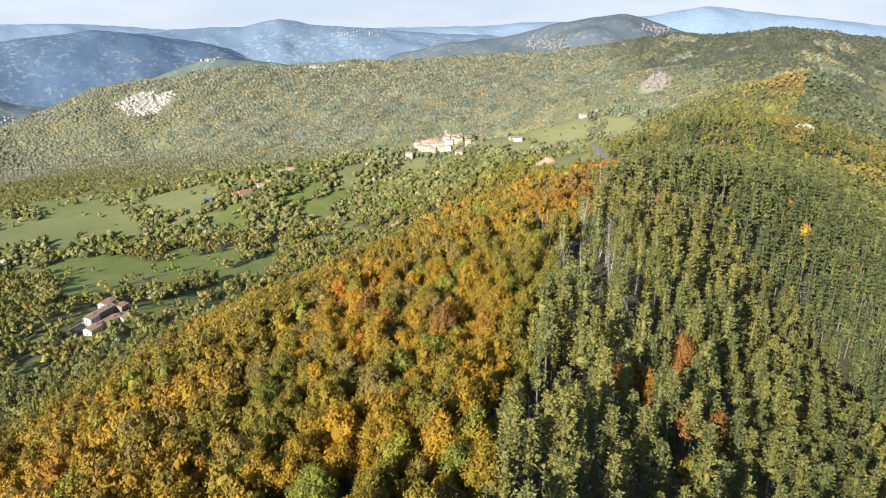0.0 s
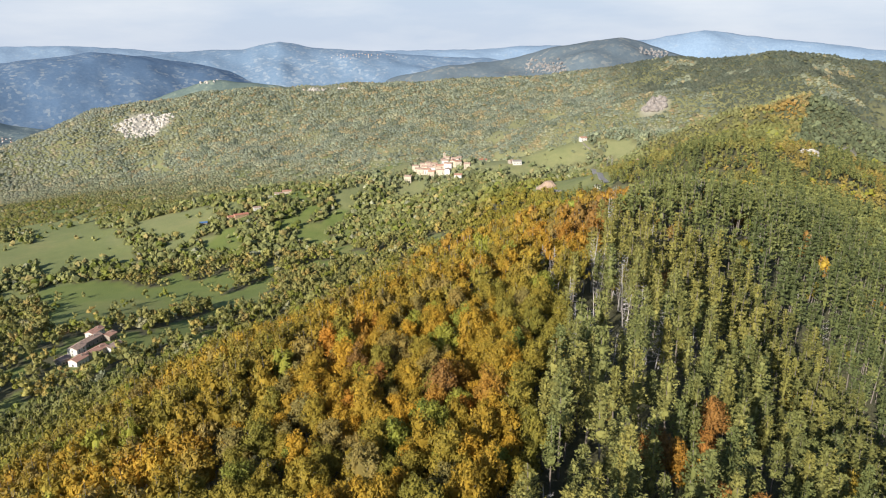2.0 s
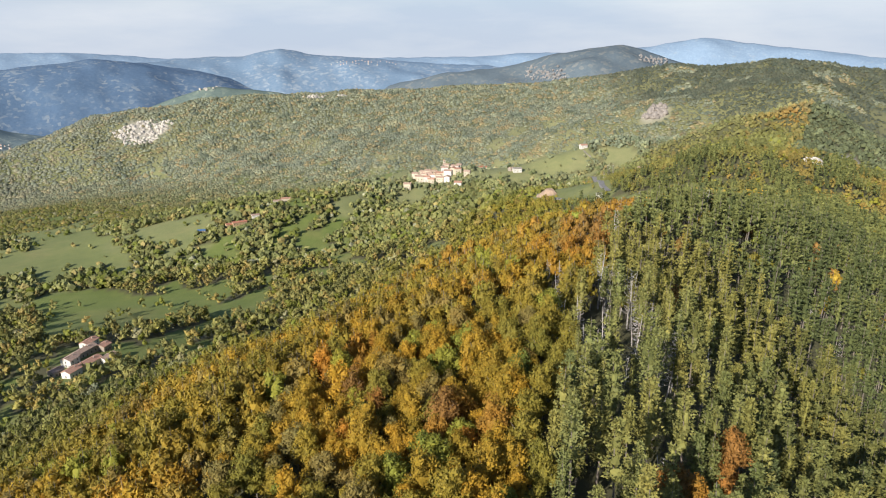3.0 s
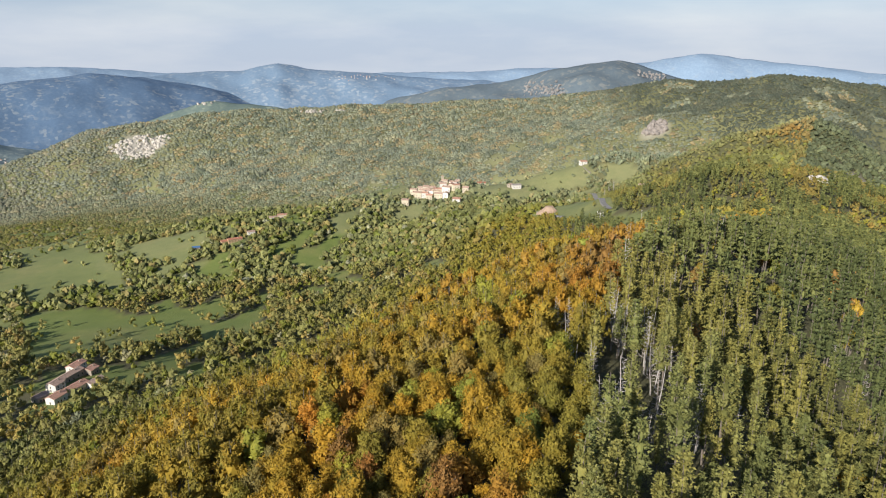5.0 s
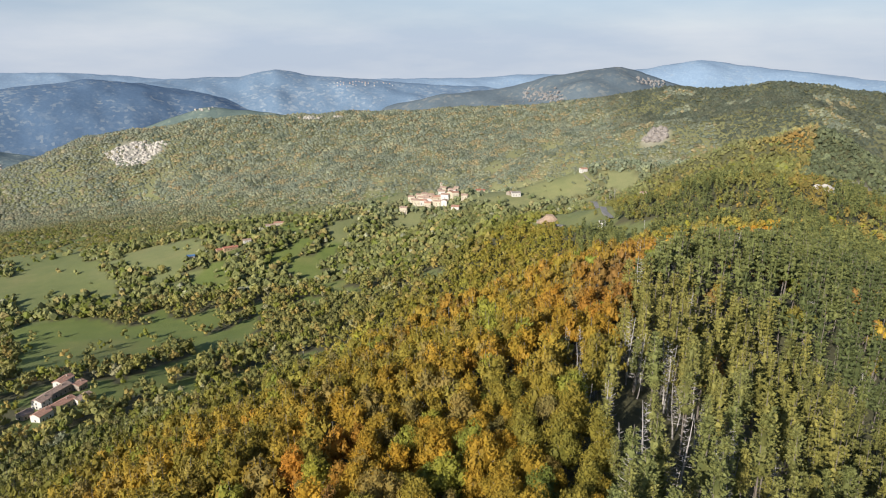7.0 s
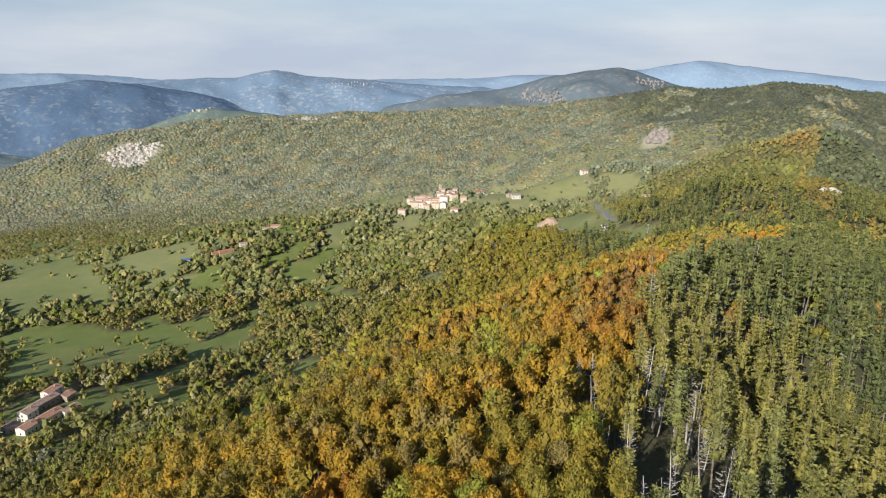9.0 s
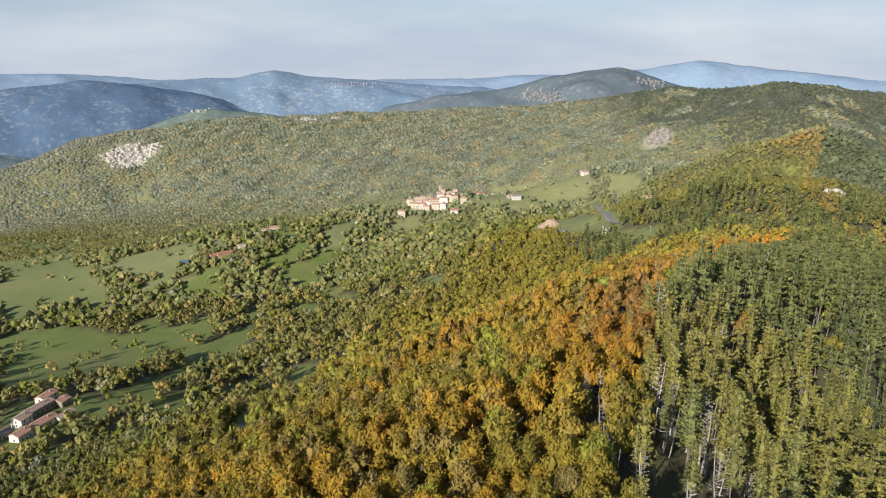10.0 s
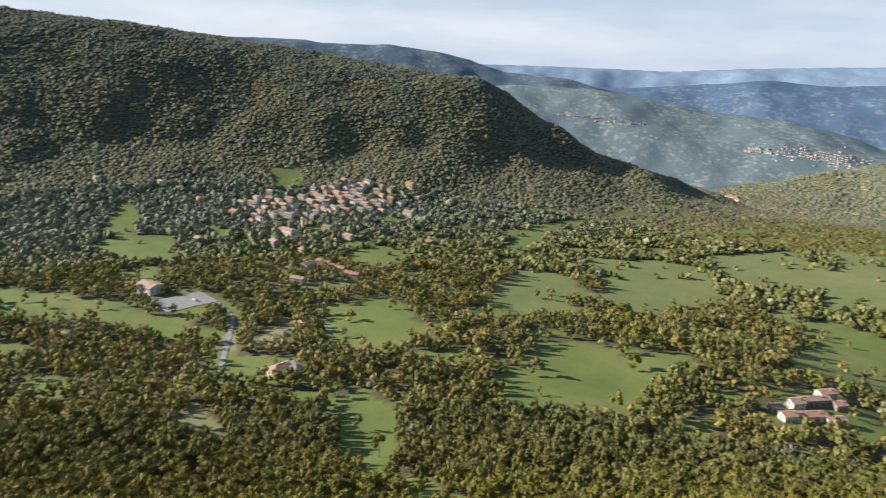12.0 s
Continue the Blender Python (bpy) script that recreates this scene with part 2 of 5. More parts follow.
def noise_node(nt, scale, detail=4.0, rough=0.6):
    coord = nt.nodes.new("ShaderNodeNewGeometry")
    n = node(nt, "ShaderNodeTexNoise", Scale=scale, Detail=detail, Roughness=rough)
    nt.links.new(coord.outputs["Position"], n.inputs["Vector"])
    return n


def ramp(nt, source, stops):
    r = nt.nodes.new("ShaderNodeValToRGB")
    while len(r.color_ramp.elements) < len(stops):
        r.color_ramp.elements.new(0.5)
    for e, (at, rgb) in zip(r.color_ramp.elements, stops):
        e.position, e.color = at, (*rgb, 1)
    nt.links.new(source, r.inputs["Fac"])
    return r


def mix(nt, fac, a, b, blend="MIX"):
    m = nt.nodes.new("ShaderNodeMix")
    m.data_type, m.blend_type = "RGBA", blend
    for socket, value in ((m.inputs["Factor"], fac), (m.inputs["A"], a), (m.inputs["B"], b)):
        if hasattr(value, "is_linked"):
            nt.links.new(value, socket)
        else:
            socket.default_value = value
    return m.outputs["Result"]


def plain(name, rgb, rough=0.85, grain=0.25, scale=1.5, fine=9.0, bump=0.15, metal=0.0):
    """A weathered surface: two scales of tone and a fine relief, a shade of its own for each object."""
    m, nt, bsdf = material(name)
    big, small = noise_node(nt, scale), noise_node(nt, fine, 6)
    a = ramp(nt, big.outputs["Fac"], [(0.3, [c * (1 - grain) for c in rgb]), (0.7, [min(1, c * (1 + grain)) for c in rgb])])
    b = ramp(nt, small.outputs["Fac"], [(0.3, (0.82, 0.82, 0.82)), (0.7, (1, 1, 1))])
    info = nt.nodes.new("ShaderNodeObjectInfo")
    c = ramp(nt, info.outputs["Random"], [(0.0, (0.8, 0.79, 0.78)), (1.0, (1, 1, 1))])
    colour = mix(nt, 1.0, mix(nt, 1.0, a.outputs["Color"], b.outputs["Color"], "MULTIPLY"), c.outputs["Color"], "MULTIPLY")
    nt.links.new(colour, bsdf.inputs["Base Color"])
    bsdf.inputs["Roughness"].default_value, bsdf.inputs["Metallic"].default_value = rough, metal
    bmp = node(nt, "ShaderNodeBump", Strength=bump, Distance=0.05)
    nt.links.new(small.outputs["Fac"], bmp.inputs["Height"])
    nt.links.new(bmp.outputs["Normal"], bsdf.inputs["Normal"])
    return m


def foliage(name, through_leaf=0.3, spread=0.35, patch=0.9):
    """Leaves: the tree's own tint, varied from tree to tree and from clump to clump, with light passing through."""
    m, nt, bsdf = material(name)
    tint = nt.nodes.new("ShaderNodeAttribute")
    tint.attribute_name = "tint"
    info, geo = nt.nodes.new("ShaderNodeObjectInfo"), nt.nodes.new("ShaderNodeNewGeometry")
    leaf = ramp(nt, geo.outputs["Random Per Island"], [(0.0, (1 - spread, 1 - spread, 1 - spread)), (1.0, (1 + spread, 1 + spread * 0.9, 1 + spread * 0.6))])
    tree = ramp(nt, info.outputs["Random"], [(0.0, (0.78, 0.86, 0.9)), (0.5, (1, 1, 1)), (1.0, (1.2, 1.08, 0.9))])
    clump = ramp(nt, noise_node(nt, patch).outputs["Fac"], [(0.3, (0.8, 0.86, 0.85)), (0.7, (1.15, 1.1, 1.0))])
    colour = mix(nt, 1.0, tint.outputs["Color"], leaf.outputs["Color"], "MULTIPLY")
    colour = mix(nt, 1.0, mix(nt, 1.0, colour, tree.outputs["Color"], "MULTIPLY"), clump.outputs["Color"], "MULTIPLY")
    glow = node(nt, "ShaderNodeBsdfTranslucent")
    nt.links.new(colour, bsdf.inputs["Base Color"])
    nt.links.new(colour, glow.inputs["Color"])
    bsdf.inputs["Roughness"].default_value = 0.7
    bsdf.inputs["Specular IOR Level"].default_value = 0.25
    both = node(nt, "ShaderNodeMixShader", Fac=through_leaf)
    nt.links.new(bsdf.outputs[0], both.inputs[1])
    nt.links.new(glow.outputs[0], both.inputs[2])
    nt.links.new(both.outputs[0], nt.nodes["Material Output"].inputs["Surface"])
    return m


def ground_material():
    m, nt, bsdf = material("ground_cover")
    grass_at, rock_at = nt.nodes.new("ShaderNodeAttribute"), nt.nodes.new("ShaderNodeAttribute")
    grass_at.attribute_name, rock_at.attribute_name = "meadow", "rock"
    dry_at = nt.nodes.new("ShaderNodeAttribute")
    dry_at.attribute_name = "dry"
    big, mid, fine = noise_node(nt, 0.012, 5), noise_node(nt, 0.06, 6, 0.7), noise_node(nt, 0.8, 8, 0.7)
    turf = ramp(nt, big.outputs["Fac"], [(0.25, (0.122, 0.168, 0.034)), (0.5, (0.168, 0.210, 0.050)), (0.75, (0.228, 0.232, 0.074))])
    dry = ramp(nt, mid.outputs["Fac"], [(0.3, (0.86, 0.9, 0.85)), (0.62, (1.05, 1.03, 1.0)), (0.8, (1.35, 1.18, 1.0))])
    blade = ramp(nt, fine.outputs["Fac"], [(0.3, (0.8, 0.8, 0.8)), (0.7, (1.12, 1.12, 1.1))])
    straw = mix(nt, dry_at.outputs["Fac"], turf.outputs["Color"], (0.29, 0.28, 0.15, 1))
    grass = mix(nt, 1.0, mix(nt, 1.0, straw, dry.outputs["Color"], "MULTIPLY"), blade.outputs["Color"], "MULTIPLY")
    litter = ramp(nt, fine.outputs["Fac"], [(0.3, (0.070, 0.067, 0.032)), (0.7, (0.125, 0.118, 0.056))])
    stone = ramp(nt, fine.outputs["Fac"], [(0.3, (0.26, 0.235, 0.2)), (0.7, (0.48, 0.45, 0.4))])
    colour = mix(nt, grass_at.outputs["Fac"], litter.outputs["Color"], grass)
    colour = mix(nt, rock_at.outputs["Fac"], colour, stone.outputs["Color"])
    nt.links.new(colour, bsdf.inputs["Base Color"])
    bsdf.inputs["Roughness"].default_value = 0.95
    bmp = node(nt, "ShaderNodeBump", Strength=0.5, Distance=0.6)
    nt.links.new(fine.outputs["Fac"], bmp.inputs["Height"])
    nt.links.new(bmp.outputs["Normal"], bsdf.inputs["Normal"])
    return m


def hazed_material(name, woods, fields, scale):
    """A far mountain side: woods broken by a patchwork of paler fields and bare land, all in colours with haze mixed
    in.
    """
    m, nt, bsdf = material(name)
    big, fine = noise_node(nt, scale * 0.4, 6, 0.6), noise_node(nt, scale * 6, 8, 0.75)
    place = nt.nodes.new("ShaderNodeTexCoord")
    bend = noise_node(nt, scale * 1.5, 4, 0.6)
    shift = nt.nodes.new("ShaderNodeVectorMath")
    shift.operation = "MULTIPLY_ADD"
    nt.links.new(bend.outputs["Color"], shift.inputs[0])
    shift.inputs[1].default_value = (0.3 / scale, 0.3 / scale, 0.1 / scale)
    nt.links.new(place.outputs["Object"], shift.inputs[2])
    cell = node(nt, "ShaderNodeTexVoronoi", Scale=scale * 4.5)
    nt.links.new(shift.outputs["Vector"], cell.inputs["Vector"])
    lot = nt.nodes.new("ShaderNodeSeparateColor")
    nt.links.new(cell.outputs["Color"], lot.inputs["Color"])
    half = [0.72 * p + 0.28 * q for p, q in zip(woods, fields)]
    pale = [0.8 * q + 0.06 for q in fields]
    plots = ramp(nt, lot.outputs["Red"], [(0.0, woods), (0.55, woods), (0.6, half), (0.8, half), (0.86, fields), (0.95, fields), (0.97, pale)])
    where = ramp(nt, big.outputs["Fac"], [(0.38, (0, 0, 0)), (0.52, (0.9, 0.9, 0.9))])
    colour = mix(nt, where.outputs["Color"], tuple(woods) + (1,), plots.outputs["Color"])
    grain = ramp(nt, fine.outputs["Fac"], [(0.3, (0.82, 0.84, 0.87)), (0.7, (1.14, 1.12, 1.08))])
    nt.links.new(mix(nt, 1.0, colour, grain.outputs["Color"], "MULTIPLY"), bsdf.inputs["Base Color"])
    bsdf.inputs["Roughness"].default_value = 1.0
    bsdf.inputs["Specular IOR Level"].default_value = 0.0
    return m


LEAF = foliage("leaf_canopy", 0.16, 0.2, 0.5)
NEEDLE = foliage("needle_canopy", 0.1, 0.22, 0.8)
WOODS = foliage("far_canopy", 0.3, 0.12, 0.03)
BARK = plain("beech_bark", (0.23, 0.21, 0.18), 0.9, 0.3, 2.0)
PINE_BARK = plain("pine_bark", (0.23, 0.195, 0.165), 0.9, 0.3, 2.0)
DEADWOOD = plain("bleached_wood", (0.47, 0.44, 0.42), 0.85, 0.25, 2.0)
GROUND = ground_material()
ASPHALT = plain("worn_asphalt", (0.36, 0.35, 0.34), 0.9, 0.2, 0.2, 2.0)
GRAVEL = plain("pale_gravel", (0.36, 0.33, 0.28), 0.95, 0.25, 0.3, 2.0)
LIMESTONE = plain("limestone", (0.52, 0.48, 0.43), 0.9, 0.3, 0.08, 0.6, 0.6)
FAR_ROCK = plain("far_limestone", (0.33, 0.315, 0.31), 0.9, 0.25, 0.03, 0.2, 0.6)
BROWN_ROCK = plain("brown_rock", (0.30, 0.265, 0.24), 0.9, 0.3, 0.08, 0.6, 0.6)
CANVAS = plain("yellow_canvas", (0.80, 0.58, 0.08), 0.8, 0.1)
SAND = plain("sand", (0.50, 0.36, 0.26), 0.95, 0.2, 0.3, 2.0)
WALLS = [plain("white_render", (0.78, 0.75, 0.70), 0.9, 0.1, 0.5), plain("cream_render", (0.66, 0.58, 0.45), 0.9, 0.12, 0.5),
         plain("ochre_render", (0.58, 0.42, 0.26), 0.9, 0.12, 0.5), plain("rubble_stone", (0.42, 0.36, 0.30), 0.95, 0.25, 1.0)]
TILES = [plain("terracotta_tiles", (0.57, 0.32, 0.23), 0.85, 0.25, 0.6, 5.0, 0.4), plain("weathered_tiles", (0.53, 0.37, 0.29), 0.85, 0.25, 0.6, 5.0, 0.4),
         plain("orange_tiles", (0.54, 0.23, 0.15), 0.85, 0.2, 0.6, 5.0, 0.4), plain("grey_slabs", (0.33, 0.30, 0.27), 0.85, 0.2, 0.6, 5.0, 0.4)]
GLASS = plain("dark_window_glass", (0.04, 0.045, 0.05), 0.12, 0.1)
SHUTTER = plain("brown_shutter", (0.16, 0.09, 0.05), 0.7)
BLUE_SHEET = plain("blue_sheet", (0.10, 0.22, 0.45), 0.6)
CONCRETE = plain("concrete", (0.50, 0.48, 0.45), 0.9, 0.15, 0.6)


# ---- mesh helpers ----
def mesh_object(name, verts, faces, mat, tint=None, layers=(), smooth=False):
    """One mesh from whole arrays; faces are rows of equal length."""
    verts, faces = np.ascontiguousarray(verts, np.float32), np.ascontiguousarray(faces, np.int32)
    me = bpy.data.meshes.new(name)
    count, size = faces.shape
    me.vertices.add(len(verts))
    me.vertices.foreach_set("co", verts.ravel())
    me.loops.add(count * size)
    me.loops.foreach_set("vertex_index", faces.ravel())
    me.polygons.add(count)
    me.polygons.foreach_set("loop_start", np.arange(0, count * size, size, dtype=np.int32))
    me.polygons.foreach_set("use_smooth", np.full(count, smooth))
    if tint is not None:
        full = np.ones((len(verts), 4), np.float32)
        full[:, :3] = tint
        me.color_attributes.new("tint", "FLOAT_COLOR", "POINT").data.foreach_set("color", full.ravel())
    for label, values in layers:
        me.attributes.new(label, "FLOAT", "POINT").data.foreach_set("value", np.asarray(values, np.float32))
    me.update(calc_edges=True)
    me.materials.append(mat)
    return new(name, me)


def part(name, bm, mat, parent, label=""):
    me = bpy.data.meshes.new(name)
    bm.to_mesh(me)
    bm.free()
    me.materials.append(mat)
    ob = new(name, me)
    ob.parent = parent
    return tagged(ob, label) if label else ob


def box(bm, x0, x1, y0, y1, z0, z1):
    bmesh.ops.create_cube(bm, size=1, matrix=Matrix.LocRotScale(((x0 + x1) / 2, (y0 + y1) / 2, (z0 + z1) / 2), None, (x1 - x0, y1 - y0, z1 - z0)))
    return bm


def ground_at(x, y):
    return float(height(np.array([float(x)]), np.array([float(y)]))[0])


# ---- ground sheet ----
def build_ground():
    near_dir = np.radians(np.arange(-44, 112, 0.44))
    rest = np.radians(np.arange(112, 316, 4.0))
    turn = np.concatenate([near_dir, rest])
    far = [0.0, 12.0, 25.0, 40.0]
    while far[-1] < 4850:
        far.append(far[-1] * (1.0145 if far[-1] < 2500 else 1.04) + 0.4)
    far = np.array(far)
    a, r = np.meshgrid(turn, far)
    x, y = -np.sin(a) * r, 60 + np.cos(a) * r
    z = height(x, y)
    rows, cols = x.shape
    i = np.arange(rows - 1)[:, None] * cols
    j = np.arange(cols)[None, :]
    k = (j + 1) % cols
    faces = np.stack([i + j, i + cols + j, i + cols + k, i + k], -1).reshape(-1, 4)[:, ::-1]
    fx, fy = x.ravel(), y.ravel()
    grass = meadow_mask(fx, fy).astype(float)
    for cx, cy, r in CLEARINGS:
        grass = np.where(np.hypot(fx - cx, fy - cy) < r, 0.8, grass)
    grass = np.where(road_gap(fx, fy) < 9, 0.9, grass)
    grass = np.maximum(grass, 0.6 * np.clip((fy - 1130 + 0.35 * fx) / 380, 0, 1))
    grass = np.maximum(grass, 0.8 * (np.hypot(fx, fy) > 2700) * (noise2(fx, fy, 600, 3) > 0.55))
    ob = mesh_object("ground", np.stack([fx, fy, z.ravel()], -1), faces, GROUND, layers=(("meadow", grass), ("rock", rock_mask(fx, fy)), ("dry", np.maximum(dry_mask(fx, fy), 0.75 * np.clip((fy - 1300 + 0.35 * fx) / 300, 0, 1)))), smooth=True)
    tagged(ob, "rolling hill country with green meadows and leaf litter under woods", "ground", kind="structure")


def build_lane(width, line, mat, name, label):
    """A lane laid over the ground, with a low shoulder."""
    pts = []
    for a, b in zip(line[:-1], line[1:]):
        n = max(2, int(np.hypot(*(b - a)) / 6))
        pts += [a + (b - a) * k / n for k in range(n)]
    pts = np.array(pts + [line[-1]])
    for _ in range(3):
        pts[1:-1] = (pts[:-2] + 2 * pts[1:-1] + pts[2:]) / 4
    d = np.gradient(pts, axis=0)
    d /= np.linalg.norm(d, axis=1)[:, None]
    side = np.stack([-d[:, 1], d[:, 0]], -1)
    rows = []
    level = np.max([height(*(pts + side * width * off).T) for off in (-0.5, 0, 0.5)], axis=0)
    for _ in range(6):
        level[1:-1] = (level[:-2] + 2 * level[1:-1] + level[2:]) / 4
    for off, up in ((-0.5, -1.6), (-0.46, 0.4), (0.46, 0.4), (0.5, -1.6)):
        p = pts + side * width * off
        rows.append(np.column_stack([p, level + up]))
    v = np.stack(rows, 1)
    n = len(pts)
    i = np.arange(n - 1)[:, None] * 4
    j = np.arange(3)[None, :]
    f = np.stack([i + j, i + 4 + j, i + 5 + j, i + 1 + j], -1).reshape(-1, 4)[:, ::-1]
    tagged(mesh_object(name, v.reshape(-1, 3), f, mat), label, "road", kind="structure")


for wide, stations in ROADS:
    build_lane(wide, stations, ASPHALT if wide > 4.5 else GRAVEL, "road", "narrow grey country road across the slope" if wide > 4.5 else "pale gravel farm track beside the meadows")


# ---- bare rock ----
def rock_outcrop(x, y, a, b, turn, count, size, mat, label, seed):
    """Broken blocks and ledges of bare rock on a slope."""
    rng = np.random.default_rng(seed)
    bm = bmesh.new()
    bmesh.ops.create_icosphere(bm, subdivisions=2, radius=1)
    bm.verts.ensure_lookup_table()
    ball = np.array([tuple(v.co) for v in bm.verts])
    faces = np.array([[v.index for v in f.verts] for f in bm.faces])
    bm.free()
    c, s = math.cos(turn), math.sin(turn)
    verts, out = [], []
    for k in range(count):
        out_r, spin = 0.8 * math.sqrt(rng.uniform(0, 1)), rng.uniform(0, 6.283)
        u, v = out_r * math.cos(spin) * (1 + 0.25 * math.sin(3 * spin)), out_r * math.sin(spin)
        px, py = x + u * a * c - v * b * s, y + u * a * s + v * b * c
        rad = size * rng.uniform(0.4, 1.3)
        shape = np.round(ball * 1.6 + 0.35 * rng.normal(size=ball.shape)) / 1.6 * 0.35 + ball * 0.7
        shape = shape * [rad, rad * rng.uniform(0.6, 1.1), rad * rng.uniform(0.6, 1.2)]
        verts.append(shape + [px, py, ground_at(px, py) + rad * 0.2])
        out.append(faces + k * len(ball))
    tagged(mesh_object("rock_outcrop", np.concatenate(verts), np.concatenate(out), mat), label, "rocks", kind="stuff")


rock_outcrop(-905, 2052, 95, 85, 0.25, 300, 4.6, LIMESTONE, "white limestone blocks bare on the wooded hillside", 1)
rock_outcrop(-425, 2285, 50, 40, 0.2, 26, 5, LIMESTONE, "pale limestone crags near the hill crest", 2)
rock_outcrop(-340, 2280, 26, 24, 0.2, 9, 4.5, LIMESTONE, "pale limestone crags near the hill crest", 3)
rock_outcrop(428, 1446, 30, 20, 0.4, 70, 5, BROWN_ROCK, "grey-brown rock dome above the woods", 4)
rock_outcrop(545, 1560, 50, 16, 0.2, 30, 6, BROWN_ROCK, "brown crags under the main ridge", 5)
rock_outcrop(405, 775, 38, 12, 0.8, 30, 3.5, LIMESTONE, "pale broken rock on the steep ridge flank", 6)
rock_outcrop(470, 842, 46, 12, 0.8, 30, 3.5, BROWN_ROCK, "broken rock on the steep ridge flank", 7)


# ---- far mountains ----
FACES = {}


def distant_range(name, label, stations, far, depth, woods, fields, seed, scale=0.013, floor=-440, rugged=38):
    """A mountain range: crest directions (degrees, elevation in degrees) at one distance, with ribs running down its face."""
    az = np.arange(stations[0][0], stations[-1][0], 0.25)
    el = np.interp(az, [s[0] for s in stations], [s[1] for s in stations])
    kernel = np.hanning(7) / np.hanning(7).sum()
    el = np.convolve(np.pad(el, 3, mode="edge"), kernel, mode="valid")
    steps = np.linspace(0, 1.25, 44)
    a, s = np.meshgrid(np.radians(az), steps)
    r = far - depth * (1 - s)
    ends = np.clip(np.minimum(az - az[0], az[-1] - az) / 4.0, 0, 1)
    ends = ends * ends * (3 - 2 * ends)
    crest = floor - 30 + (np.tan(np.radians(el)) * far - floor + 30)[None, :] * ends[None, :]
    shape = np.where(s < 1, np.sin(np.clip(s, 0, 1) * math.pi / 2) ** 1.3, 1 - (s - 1) * 2.2)
    x, y = -np.sin(a) * r, 80 + np.cos(a) * r
    rib = (0.7 * wave(x, y, 900, seed) + 0.3 * wave(x, y, 380, seed + 2)) * rugged * np.sin(np.clip(s, 0, 1) * math.pi) * ends[None, :] + 3 * wave(x, y, 170, seed + 5)
    z = floor + (crest - floor) * shape + rib
    FACES[name] = (az, r[:, 0], z)
    rows, cols = x.shape
    i, j = np.arange(rows - 1)[:, None] * cols, np.arange(cols - 1)[None, :]
    faces = np.stack([i + j, i + j + 1, i + cols + j + 1, i + cols + j], -1).reshape(-1, 4)[:, ::-1]
    ob = mesh_object(name, np.stack([x, y, z], -1).reshape(-1, 3), faces, hazed_material(name + "_cover", woods, fields, scale), smooth=True)
    tagged(ob, label, "mountain", kind="structure")


def far_valley():
    """The broad floor of the distant valley, coloured blue-green to stand for haze."""
    turn, far = np.radians(np.arange(14, 82, 0.5)), np.linspace(2130, 3900, 40)
    a, r = np.meshgrid(turn, far)
    x, y = -np.sin(a) * r, 80 + np.cos(a) * r
    z = -418 + 20 * wave(x, y, 620, 3) + 5 * wave(x, y, 190, 6) - 40 * np.clip((2230 - r) / 100, 0, 1)
    rows, cols = x.shape
    i, j = np.arange(rows - 1)[:, None] * cols, np.arange(cols - 1)[None, :]
    f = np.stack([i + j, i + j + 1, i + cols + j + 1, i + cols + j], -1).reshape(-1, 4)[:, ::-1]
    ob = mesh_object("valley_backdrop", np.stack([x, y, z], -1).reshape(-1, 3), f, hazed_material("valley_cover", (0.115, 0.165, 0.19), (0.22, 0.27, 0.26), 0.009), smooth=True)
    tagged(ob, "wide valley floor with woods and fields tinted blue-green with haze", "valley", kind="structure")


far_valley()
# Woods and fields turn bluer range by range: haze painted as base colour.
distant_range("horizon_range", "mountain chain tinted pale haze blue on the horizon", [(-60, -1.1), (-32, -1.0), (-28.2, -0.52), (-24.8, -0.16), (-22.1, 0.21), (-20.3, 0.46), (-18.5, 0.22), (-16, -0.2), (-12, -0.6), (-6.7, -0.64), (-3.1, -0.9),
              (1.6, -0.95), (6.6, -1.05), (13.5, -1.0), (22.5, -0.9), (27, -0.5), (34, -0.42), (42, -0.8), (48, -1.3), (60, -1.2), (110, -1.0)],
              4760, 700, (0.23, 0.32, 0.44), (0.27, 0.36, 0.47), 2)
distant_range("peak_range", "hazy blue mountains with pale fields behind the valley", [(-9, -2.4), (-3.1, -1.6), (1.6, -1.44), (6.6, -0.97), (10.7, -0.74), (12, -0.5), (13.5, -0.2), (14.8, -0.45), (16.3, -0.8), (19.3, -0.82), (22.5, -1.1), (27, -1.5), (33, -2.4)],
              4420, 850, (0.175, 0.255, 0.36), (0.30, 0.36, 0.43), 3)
distant_range("blue_mountain", "wooded mountain tinted dark haze blue across the valley", [(8, -4.4), (15.2, -3.03), (19.4, -1.97), (23.3, -1.29), (27.1, -0.9), (29.6, -1.21), (33, -1.53), (36.5, -1.86), (41.1, -1.65), (46.6, -2.25), (52, -2.7), (60, -2.7), (75, -3)],
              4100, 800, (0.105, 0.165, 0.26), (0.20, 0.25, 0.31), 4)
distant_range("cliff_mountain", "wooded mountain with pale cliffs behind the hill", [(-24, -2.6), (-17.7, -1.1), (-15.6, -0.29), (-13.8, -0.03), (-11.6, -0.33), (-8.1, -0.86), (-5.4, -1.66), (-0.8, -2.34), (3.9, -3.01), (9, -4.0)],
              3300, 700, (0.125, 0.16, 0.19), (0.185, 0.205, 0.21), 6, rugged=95)
